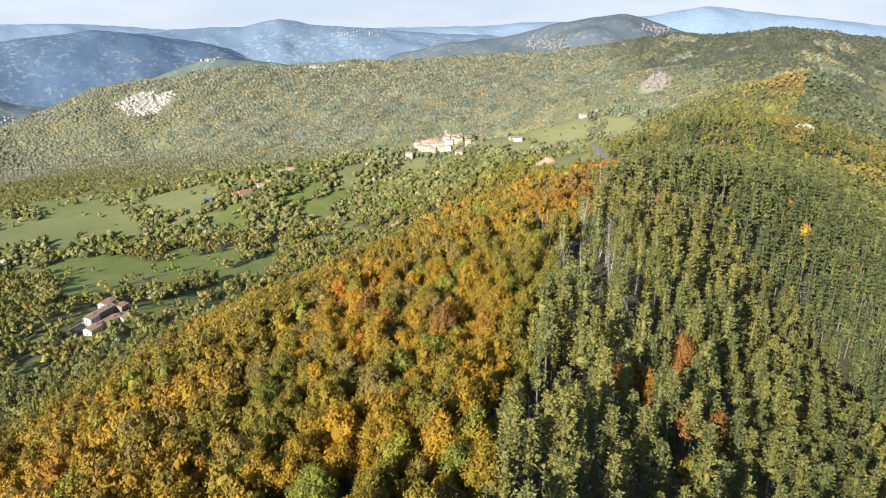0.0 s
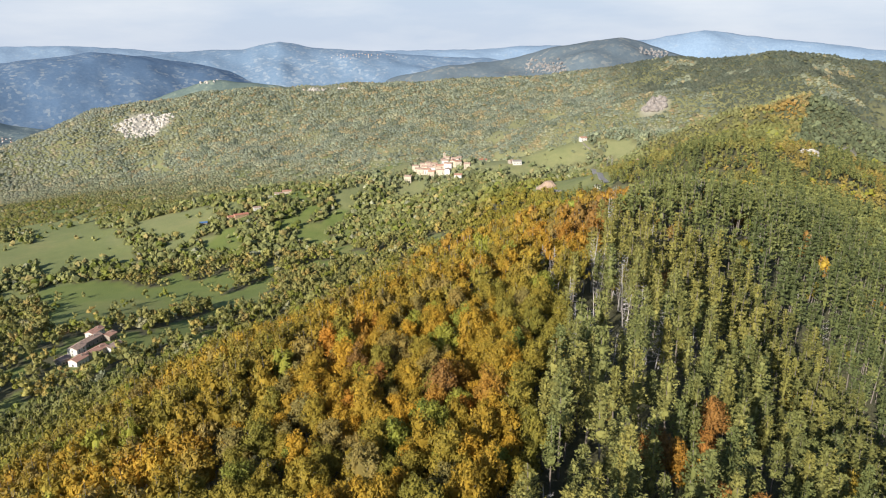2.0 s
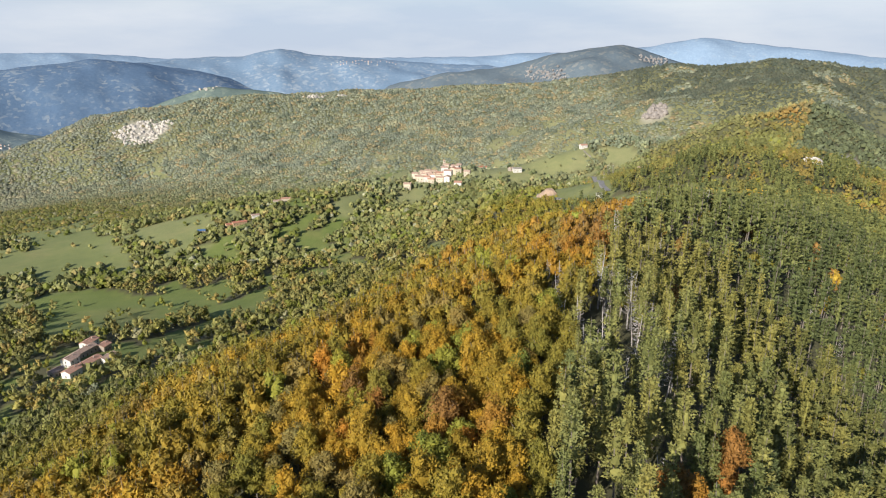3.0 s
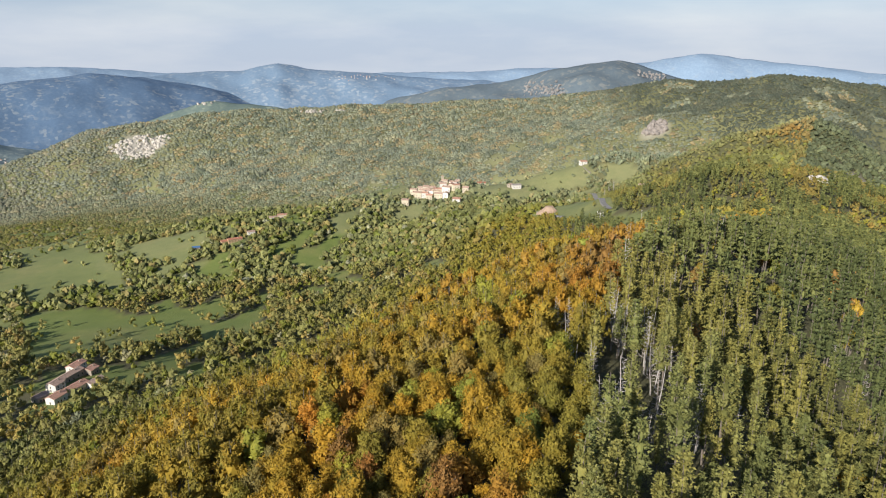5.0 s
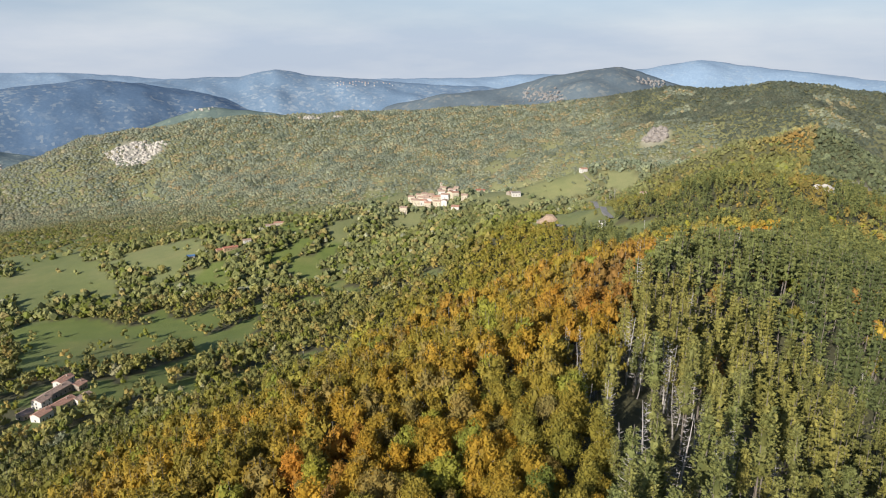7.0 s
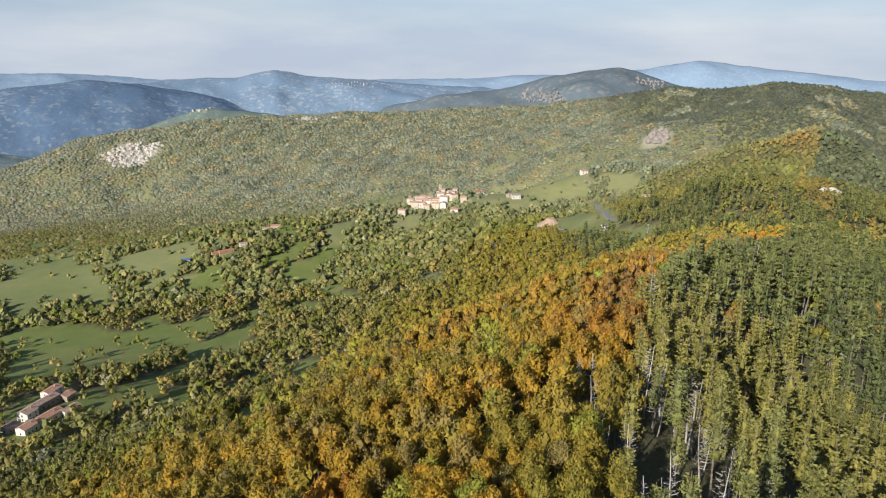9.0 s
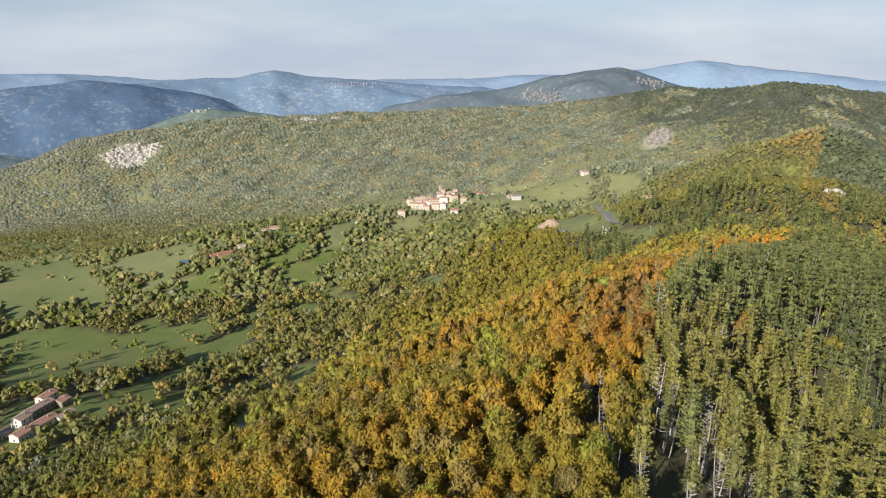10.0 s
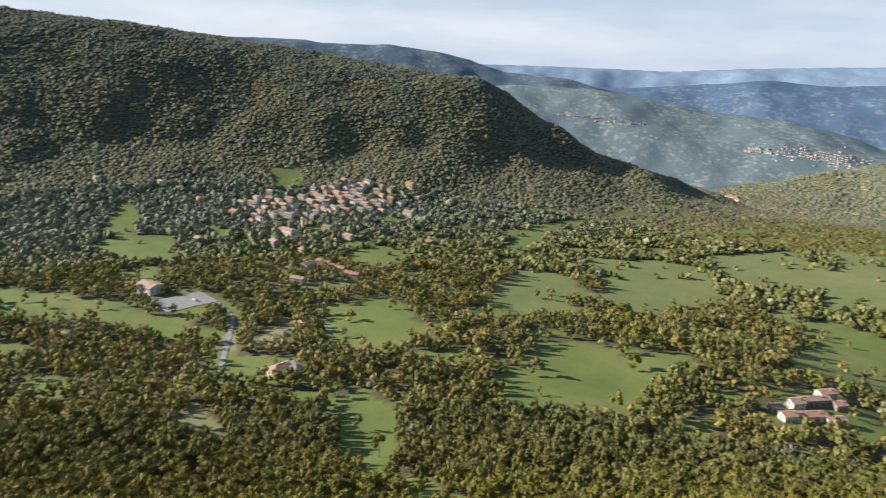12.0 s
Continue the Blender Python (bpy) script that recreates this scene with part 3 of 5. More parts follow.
distant_range("side_range", "wooded mountain tinted blue-green with haze behind the valley", [(44, -6.0), (48, -4.4), (52, -3.0), (56.1, -2.07), (60.7, -1.8), (65.3, -0.5), (69.9, 0.06), (74.4, 0.02), (78.4, 0.3), (90, 0.35), (116, 0.3)],
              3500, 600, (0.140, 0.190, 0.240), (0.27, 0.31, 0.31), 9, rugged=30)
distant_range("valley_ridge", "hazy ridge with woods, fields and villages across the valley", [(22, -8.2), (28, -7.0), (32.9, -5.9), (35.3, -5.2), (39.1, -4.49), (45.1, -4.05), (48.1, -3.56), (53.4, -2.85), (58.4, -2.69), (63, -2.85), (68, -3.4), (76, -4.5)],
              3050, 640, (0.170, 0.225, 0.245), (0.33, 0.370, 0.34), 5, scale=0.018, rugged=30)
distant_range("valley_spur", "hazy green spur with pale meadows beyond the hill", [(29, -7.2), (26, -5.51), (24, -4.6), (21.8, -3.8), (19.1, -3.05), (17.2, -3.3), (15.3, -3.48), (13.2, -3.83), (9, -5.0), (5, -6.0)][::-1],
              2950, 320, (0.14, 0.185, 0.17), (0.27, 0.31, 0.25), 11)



# ---- trees ----
def unit_ball():
    bm = bmesh.new()
    bmesh.ops.create_icosphere(bm, subdivisions=1, radius=1)
    bm.verts.ensure_lookup_table()
    v = np.array([tuple(p.co) for p in bm.verts])
    f = np.array([[p.index for p in face.verts] for face in bm.faces])
    bm.free()
    return v, f


ICO_V, ICO_F = unit_ball()


def leaf_faces(centres, outward, size, rng, stretch=1.5, tilt=0.4):
    """Small kite-shaped leaf clumps, turned about their outward direction."""
    n = len(centres)
    normal = outward + tilt * rng.normal(size=(n, 3))
    normal /= np.linalg.norm(normal, axis=1)[:, None] + 1e-9
    along = outward * 0.55 + [0, 0, 0.75] + 0.45 * rng.normal(size=(n, 3))
    side = np.cross(normal, along)
    side /= np.linalg.norm(side, axis=1)[:, None] + 1e-9
    along = np.cross(side, normal)
    s = (size * rng.uniform(0.6, 1.35, n))[:, None]
    a = centres - side * s * 0.34
    b = centres + side * s * 0.34
    c = centres + along * s * stretch * 0.8 + normal * s * 0.15
    v = np.stack([a, b, c], 1).reshape(-1, 3)
    return v, np.arange(3 * n).reshape(-1, 3)


def join(pieces):
    verts, faces, n = [], [], 0
    for v, f in pieces:
        verts.append(v)
        faces.append(f + n)
        n += len(v)
    return np.concatenate(verts), np.concatenate(faces)


def broadleaf_crown(rng, leaves, leaf, lobes, tall=8.6, wide=3.0, base=3.2, core=0.55):
    """A lobed, upswept crown: fine leaf sprays over many overlapping swellings, round a dense twiggy middle."""
    pieces = []
    each = max(1, leaves // lobes)
    for k in range(lobes):
        turn = k * 2.4 + rng.uniform(-0.5, 0.5)
        up = (k + 0.5) / lobes
        reach = wide * 0.66 * math.sqrt(max(0.02, 1 - up ** 1.6)) * rng.uniform(0.75, 1.15)
        c = np.array([math.cos(turn) * reach, math.sin(turn) * reach, base + tall * (0.2 + 0.6 * up + rng.uniform(-0.05, 0.05))])
        size = rng.uniform(0.34, 0.5) if lobes > 2 else rng.uniform(0.56, 0.74)
        rad = np.array([wide * size, wide * size, tall * size * 0.46])
        ball = ICO_V * (1 + (0.2 if lobes > 2 else 0.28) * rng.normal(size=(len(ICO_V), 1)))
        pieces.append((c + ball * rad * core, ICO_F[ICO_V[ICO_F].mean(1)[:, 2] > -0.15]))
        d = rng.normal(size=(each, 3))
        d[:, 2] = np.abs(d[:, 2]) * 1.15 - 0.35
        d[:, :2] += 0.7 * c[:2] / wide
        d[:, 2] += 0.5 * (up - 0.3)
        d /= np.linalg.norm(d, axis=1)[:, None]
        pieces.append(leaf_faces(c + d * rad * rng.uniform(0.7, 1.1, (each, 1)), d, leaf, rng, 1.4, 0.38))
    if lobes > 6:
        pieces.append((ICO_V * [wide * 0.5, wide * 0.5, tall * 0.3] + [0, 0, base + tall * 0.45], ICO_F))
    return join(pieces)


def pine_crown(rng, leaves, leaf, tall=16.0, wide=2.3, base=5.0, core=4):
    """A ragged conical crown: whorls of separate boughs, each a flat spray of needle tufts with an upturned tip."""
    pieces = []
    whorls = max(6, min(13, leaves // 40))
    arms = 6 if leaves > 250 else 5
    n = max(2, leaves // (whorls * arms))
    for k in range(whorls):
        u = (k + 0.3 + rng.uniform(-0.2, 0.2)) / whorls
        reach = wide * (1 - u) ** 0.75 * (0.7 + 0.3 * min(1, u * 5)) + 0.3
        z = base + (tall - base) * u
        for arm in range(arms):
            if rng.uniform() < 0.14:
                continue
            turn = arm * 2 * math.pi / arms + k * 1.1 + rng.uniform(-0.35, 0.35)
            length = reach * rng.uniform(0.55, 1.2)
            t = rng.uniform(0.2, 1.0, n) ** 0.75
            fan = turn + rng.normal(0, 0.26, n)
            d = np.stack([np.cos(fan), np.sin(fan), 0 * t], -1)
            c = d * (t * length)[:, None] + np.stack([0 * t, 0 * t, z + 0.28 * length * t * t], -1) + rng.normal(0, 0.13, (n, 3))
            normal = np.array([0, 0, 0.8]) + 0.5 * d + 0.75 * rng.normal(size=(n, 3))
            along = d + [0, 0, 0.4] + 0.45 * rng.normal(size=(n, 3))
            side = np.cross(normal, along)
            side /= np.linalg.norm(side, axis=1)[:, None] + 1e-9
            along /= np.linalg.norm(along, axis=1)[:, None]
            w = (leaf * rng.uniform(0.6, 1.3, n))[:, None]
            pieces.append((np.stack([c - side * w * 0.42, c + side * w * 0.42, c + along * w * 1.05], 1).reshape(-1, 3), np.arange(3 * n).reshape(-1, 3)))
    for k in range(core):
        u = (k + 0.5) / core
        rad = wide * 0.34 * (1 - u) ** 0.7 + 0.1
        ball = ICO_V * (1 + 0.25 * rng.normal(size=(len(ICO_V), 1)))
        pieces.append((ball * [rad, rad, (tall - base) / core * 0.55] + [0, 0, base + (tall - base) * u * 0.96], ICO_F))
    return join(pieces)


def stem_arrays(points, radii, sides=6):
    """A tapered, slightly bent stem through the points."""
    pts = np.array(points, float)
    ang = np.arange(sides) * 2 * math.pi / sides
    axis = pts[-1] - pts[0]
    axis = axis / np.linalg.norm(axis)
    u = np.cross(axis, [0.3, 0.9, 0.1])
    u /= np.linalg.norm(u)
    w = np.cross(axis, u)
    ring = np.cos(ang)[:, None] * u + np.sin(ang)[:, None] * w
    v = (pts[:, None, :] + ring[None] * np.array(radii)[:, None, None]).reshape(-1, 3)
    faces = []
    for k in range(len(pts) - 1):
        for s in range(sides):
            a, b = k * sides + s, k * sides + (s + 1) % sides
            faces += [(a, b, b + sides), (a, b + sides, a + sides)]
    return v, np.array(faces)


def bent(rng, tall, lean=0.35, steps=5):
    z = np.linspace(-0.6, tall, steps)
    k = z / tall
    return np.column_stack([lean * k * rng.normal() + 0.1 * rng.normal(size=steps), lean * k * rng.normal() + 0.1 * rng.normal(size=steps), z])


def broadleaf_stem(rng):
    pts = bent(rng, 9.0)
    pieces = [stem_arrays(pts, np.linspace(0.2, 0.06, 5))]
    for k in range(5):
        turn, z = k * 2.4, 3.6 + 0.9 * k
        tip = [math.cos(turn) * 1.9, math.sin(turn) * 1.9, z + 2.3]
        pieces.append(stem_arrays([[0, 0, z], [tip[0] * 0.5, tip[1] * 0.5, z + 0.9], tip], [0.09, 0.06, 0.02], 4))
    return join(pieces)


def pine_stem(rng):
    pieces = [stem_arrays(bent(rng, 15.6, 0.3), np.linspace(0.22, 0.03, 5))]
    for k in range(7):
        turn, z = k * 2.2, 2.6 + 0.55 * k
        tip = [math.cos(turn) * 1.1, math.sin(turn) * 1.1, z + 0.15]
        pieces.append(stem_arrays([[0, 0, z], tip], [0.035, 0.012], 3))
    return join(pieces)


def dead_stem(rng, tall):
    return stem_arrays(bent(rng, tall, 0.7), np.linspace(0.2, 0.035, 5))


def dead_boughs(rng, tall):
    pieces = []
    for k in range(26):
        turn, u = k * 2.4 + rng.uniform(-0.3, 0.3), 0.3 + 0.67 * k / 26
        reach = 2.1 * (1.08 - u) * rng.uniform(0.5, 1.2) + 0.35
        d = np.array([math.cos(turn), math.sin(turn), rng.uniform(-0.1, 0.5)])
        root = np.array([0, 0, tall * u])
        mid, tip = root + d * reach * 0.55, root + d * reach + [0, 0, 0.25 * reach]
        pieces.append(stem_arrays([root, mid, tip], [0.065, 0.04, 0.015], 3))
        for s in (-1, 1):
            fork = mid + np.array([-d[1] * s, d[0] * s, 0.35]) * reach * 0.4
            pieces.append(stem_arrays([mid, fork], [0.04, 0.015], 3))
    return join(pieces)


BRACKEN = (-340, 560, -336, 613)
OLIVE, GOLD, ORANGE, RUST = (0.240, 0.200, 0.036), (0.355, 0.230, 0.030), (0.38, 0.195, 0.034), (0.29, 0.150, 0.045)
GREEN, BRIGHT, DULL = (0.150, 0.172, 0.036), (0.24, 0.245, 0.042), (0.255, 0.195, 0.062)
PINE_A, PINE_B, PINE_C = (0.178, 0.184, 0.062), (0.212, 0.214, 0.074), (0.118, 0.132, 0.050)
# Valley leaf colours, with a little haze blue mixed in.
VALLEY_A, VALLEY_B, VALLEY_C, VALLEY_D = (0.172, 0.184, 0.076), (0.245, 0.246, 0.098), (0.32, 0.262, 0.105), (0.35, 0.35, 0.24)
# Far hill woods: leaf colour paled and blued, with haze painted in.
HAZY_WOOD_A, HAZY_WOOD_B, HAZY_WOOD_C = (0.300, 0.340, 0.285), (0.350, 0.360, 0.280), (0.260, 0.308, 0.275)


def pine_border(y):
    """Where the pine stand begins on the ridge, going right from the beeches."""
    return np.interp(y, [0, 77, 92, 119, 140, 162, 181, 193, 231, 270, 308, 340, 400, 490, 560, 730, 930, 1075, 1200],
                     [-6, 4.5, 7.5, 14, 18, 26, 30, 36, 48, 60, 80, 106, 155, 207, 265, 350, 460, 548, 610])


def autumn_spot(x, y):
    """Single broadleaved trees that glow among the pines."""
    out = np.zeros(np.shape(x), bool)
    for ax, ay in [(126, 294), (132, 291), (120, 299), (64, 211), (36, 123), (40, 121), (51, 130), (48, 111), (53, 109), (165, 322), (160, 300), (84, 264), (88, 260), (61, 204), (190, 350)]:
        out |= np.hypot(x - ax, y - ay) < 4.5
    return out


def in_pines(x, y):
    edge = pine_border(y) + 3 * wave(x, y, 38, 2.2)
    hollow = (y > 600) & (y < 800) & (x > 130) & (x < 330) & (noise2(x, y, 90, 4.0) > 0.45)
    flank = (x > edge + 30) & (y > 560) & (y < 1300) & (noise2(x, y, 110, 2.0) > 0.55)
    return (((x > edge) & (y < 560)) | hollow | flank) & ~autumn_spot(x, y)


def open_ground(x, y):
    """Where trees may stand."""
    lone = (np.abs(np.sin(x * 12.9898 + y * 78.233) * 43758.5453) % 1.0) < np.where(y > 1150, np.where(y > 1480, 0.3, 0.07), 0.022)
    lone_rock = (np.abs(np.sin(x * 39.3 + y * 11.7) * 24634.6345) % 1.0) < 0.3
    free = (~meadow_mask(x, y) | lone) & (road_gap(x, y) > 4.5) & (rock_mask(x, y) < 0.05 + 0.6 * lone_rock)
    for cx, cy, r in CLEARINGS:
        free &= np.hypot(x - cx, y - cy) > r
    return free


def scatter(r0, r1, spacing, rng):
    """Uneven tree places in a ring of the land in front of the ridge's shoulder, fewer behind the main ridge."""
    cx, cy = 0.0, 60.0
    n = int(2 * r1 / spacing) + 2
    gx, gy = np.meshgrid(np.arange(n), np.arange(int(n / 0.9) + 1))
    x = (gx + 0.5 * (gy % 2)).ravel() * spacing - r1 + rng.uniform(-0.42, 0.42, gx.size) * spacing + cx
    y = gy.ravel() * spacing * 0.9 - r1 + rng.uniform(-0.42, 0.42, gx.size) * spacing + cy
    r = np.hypot(x - cx, y - cy)
    right, left = np.degrees(np.arctan2(-x, y + 15)), np.degrees(np.arctan2(-x - 3, y - 94))
    left = np.where(left < -90, left + 360, left)
    keep = (r >= r0) & (r < r1) & (((right > -39) & (left < 104) & (y > -420)) | ((r < 95) & (y > -10)))
    behind = np.clip((x - np.interp(y, [200, 420, 560, 930, 1480, 1980], [262, 335, 405, 600, 830, 1300])) / 60, 0, 1)
    keep &= rng.uniform(0, 1, x.size) > 0.85 * behind
    return x[keep], y[keep]


def pick_tint(x, y, rng):
    """Autumn colour of a broadleaved tree by place: gold and orange along the ridge, greener in the valley, with haze
    painted into the far hills.
    """
    n = len(x)
    z = height(x, y)
    crest_band = np.interp(y, [0, 200, 230, 330, 560, 600, 640], [0, 0.08, 0.22, 0.27, 0.3, 0.12, 0.0])
    warm = 0.04 + 0.15 * np.clip((z + 165) / 50, 0, 1) + 0.04 + 0.38 * noise2(x, y, 120, 1.0) + rng.normal(0, 0.07, n)
    warm = warm + 0.25 * np.exp(-(((x + 80) / 60) ** 2 + ((y - 95) / 60) ** 2))
    shoulder = np.clip((y - 380) / 80, 0, 1) * np.clip((1080 - y) / 120, 0, 1) * np.clip((x + 190) / 90, 0, 1)
    warm = warm + 0.2 * shoulder * np.clip((330 - x) / 60, 0, 1) + 0.16 * np.clip((y - 230) / 60, 0, 1) * np.clip((560 - y) / 80, 0, 1) * np.clip((x + 60) / 60, 0, 1)
    high = np.clip((z + np.interp(y, [150, 260], [235, 212]) + 60 * shoulder) / 45, 0, 1) * np.where(x < -900, 0.2, 1)
    warm = warm * np.interp(y, [330, 480, 590, 680], [1, 0.85, 0.4, 0.3]) + crest_band * np.exp(-(((x - pine_border(y) + 12) / np.interp(y, [300, 400], [26, 20])) ** 2))
    upper = np.interp(x, [262, 343, 390, 436, 491, 560], [1072, 1074, 1071, 1058, 1056, 1078])
    warm = warm + ((0.26 + 0.44 * np.clip((x - 430) / 70, 0, 1)) * np.exp(-(((y - upper + 25) / 45) ** 2)) + 0.06 * ((y > 840) & (y < upper))) * np.clip((x - 280) / 40, 0, 1) * np.clip((620 - x) / 40, 0, 1)
    warm = warm + 0.75 * autumn_spot(x, y)
    far = np.clip((np.hypot(x, y) - 700) / 900, 0, 1)
    warm = warm * (0.45 + 0.55 * high) * (1 - 0.35 * far)
    ridge = np.array([GREEN, OLIVE, OLIVE, GOLD, ORANGE, RUST])
    step = np.clip(warm * 5.2, 0, 4.99)
    i = step.astype(int)
    t = (step - i)[:, None]
    up = ridge[i] * (1 - t) + ridge[np.minimum(i + 1, 5)] * t
    odd = rng.uniform(0, 1, n)
    cool = (np.clip((y - 540) / 90, 0, 1) * np.clip((x - 120) / 80, 0, 1) * np.clip(0.95 - 1.3 * np.clip(warm, 0, 1), 0, 0.7))[:, None]
    up = up * (1 - cool) + np.array((0.175, 0.190, 0.080)) * cool
    up[odd < 0.05] = BRIGHT
    up[(odd > 0.05) & (odd < 0.13)] = DULL
    stony = (x > pine_border(y) - 6) & (y > 560) & (y < 1100) & (odd > 0.4)
    up[stony] = up[stony] * 0.35 + np.array(DULL) * 0.65
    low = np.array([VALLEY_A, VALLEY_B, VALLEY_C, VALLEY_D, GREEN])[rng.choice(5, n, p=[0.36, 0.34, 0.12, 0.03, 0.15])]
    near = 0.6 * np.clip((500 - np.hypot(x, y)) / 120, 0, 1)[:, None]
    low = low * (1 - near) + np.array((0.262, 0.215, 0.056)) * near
    # These tints hold the distant haze in their base colour.
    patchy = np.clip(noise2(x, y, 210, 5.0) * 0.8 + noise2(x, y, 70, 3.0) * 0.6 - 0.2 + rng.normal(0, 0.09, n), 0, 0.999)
    scrub = np.array([HAZY_WOOD_C, HAZY_WOOD_C, HAZY_WOOD_A, HAZY_WOOD_A, HAZY_WOOD_B])[(patchy * 5).astype(int)]
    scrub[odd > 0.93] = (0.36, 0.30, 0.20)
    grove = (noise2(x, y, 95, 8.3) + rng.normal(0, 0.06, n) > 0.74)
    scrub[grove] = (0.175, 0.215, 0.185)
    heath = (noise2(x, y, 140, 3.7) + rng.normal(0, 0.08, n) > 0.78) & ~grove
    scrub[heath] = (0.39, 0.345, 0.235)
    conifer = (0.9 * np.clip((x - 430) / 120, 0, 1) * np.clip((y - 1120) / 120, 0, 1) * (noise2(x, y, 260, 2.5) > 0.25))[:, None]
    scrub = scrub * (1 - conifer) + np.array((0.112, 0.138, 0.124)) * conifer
    # Share of the haze-paled tint, growing towards the far hill.
    hill_haze = np.clip((y - 1130 + 0.35 * x) / 380, 0, 1)[:, None] * 0.9
    low = low * (1 - hill_haze) + scrub * hill_haze
    up = up * (1 - hill_haze) + scrub * hill_haze
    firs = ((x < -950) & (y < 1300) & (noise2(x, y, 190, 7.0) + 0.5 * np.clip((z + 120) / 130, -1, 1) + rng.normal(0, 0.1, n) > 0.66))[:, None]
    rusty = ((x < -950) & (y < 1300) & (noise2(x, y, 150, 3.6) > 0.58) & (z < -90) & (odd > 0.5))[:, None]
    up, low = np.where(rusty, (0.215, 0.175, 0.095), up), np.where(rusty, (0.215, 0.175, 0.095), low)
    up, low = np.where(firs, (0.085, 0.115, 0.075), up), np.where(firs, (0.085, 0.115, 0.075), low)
    flank = (x > pine_border(y) + 4) & (y > 860) & (y < 1130)
    up[flank] = np.array((0.125, 0.145, 0.085)) * rng.uniform(0.8, 1.25, (int(flank.sum()), 1))
    up = up * (1 + 0.22 * np.clip((y - 230) / 80, 0, 1) * np.clip((700 - y) / 120, 0, 1) * np.clip((x + 120) / 90, 0, 1))[:, None]
    mixv = np.clip(high + rng.normal(0, 0.2, n), 0, 1)[:, None]
    stand = 0.82 + 0.36 * noise2(x, y, 75, 6.0)[:, None]
    # Haze over the western mountain, painted by blending tree tints to pale grey.
    west_haze = np.clip((-880 - x) / 220, 0, 1)[:, None]
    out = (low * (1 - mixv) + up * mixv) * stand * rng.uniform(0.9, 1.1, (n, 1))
    return out * (1 - 0.45 * west_haze) + np.array((0.205, 0.225, 0.215)) * 0.64 * west_haze


def grown(x, y):
    """Trees stand larger and wider apart down on the deep soil of the valley."""
    return 1 + 0.2 * np.clip((-105 - height(x, y)) / 80, 0, 1)


def pine_kind(x, y, rng):
    """Paler pines along the edge of the stand, darker ones deeper inside."""
    deep = np.clip((x - pine_border(y)) / 70, 0, 1) + rng.normal(0, 0.25, np.shape(x))
    return np.where(deep < 0.38, 1, np.where(deep < 0.85, 0, 2))


def pine_tint(x, y, rng):
    return np.array([PINE_A, PINE_B, PINE_C])[pine_kind(x, y, rng)]


def forest(name, label, x, y, tints, shapes, scales, mat, rng, category="woods", stems=None, smooth=False):
    """Many trees in one mesh: whole-array copies of a few crown shapes."""
    z = height(x, y)
    which = rng.integers(0, len(shapes), len(x))
    turn = rng.uniform(0, 6.283, len(x))
    vs, fs, cs, n = [], [], [], 0
    for k, (v, f) in enumerate(shapes):
        sel = np.where(which == k)[0]
        if not len(sel):
            continue
        c, s = np.cos(turn[sel])[:, None], np.sin(turn[sel])[:, None]
        wide = scales[sel] * rng.uniform(0.85, 1.15, len(sel))
        px = (v[None, :, 0] * c - v[None, :, 1] * s) * wide[:, None] + x[sel, None]
        py = (v[None, :, 0] * s + v[None, :, 1] * c) * wide[:, None] + y[sel, None]
        pz = v[None, :, 2] * scales[sel, None] + z[sel, None]
        vs.append(np.stack([px, py, pz], -1).reshape(-1, 3))
        fs.append((f[None] + (np.arange(len(sel)) * len(v))[:, None, None]).reshape(-1, 3) + n)
        spray = np.repeat(rng.uniform(0.88, 1.12, len(v) // 3 + 1), 3)[:len(v)]
        cs.append((tints[sel][:, None, :] * spray[None, :, None]).reshape(-1, 3))
        n += len(sel) * len(v)
    ob = mesh_object(name, np.concatenate(vs), np.concatenate(fs), mat, np.concatenate(cs), smooth=smooth)
    if stems is not None:
        top = 0.97 * max(s[0][:, 2].max() for s in shapes)
        v, f = stem_arrays([[0, 0, -0.6], [0.1, 0.05, 0.4 * top], [0, 0, top]], [0.22, 0.16, 0.03], 4)
        lean = rng.normal(0, 0.03, (len(x), 2))
        pts = v[None] * np.stack([scales, scales, scales], -1)[:, None] + np.stack([x, y, z], -1)[:, None]
        pts[..., :2] += lean[:, None] * (v[None, :, 2:] * scales[:, None, None])
        trunk = mesh_object("stems", pts.reshape(-1, 3), (f[None] + (np.arange(len(x)) * len(v))[:, None, None]).reshape(-1, 3), stems)
        trunk.parent = ob
    return tagged(ob, label, category, kind="stuff")


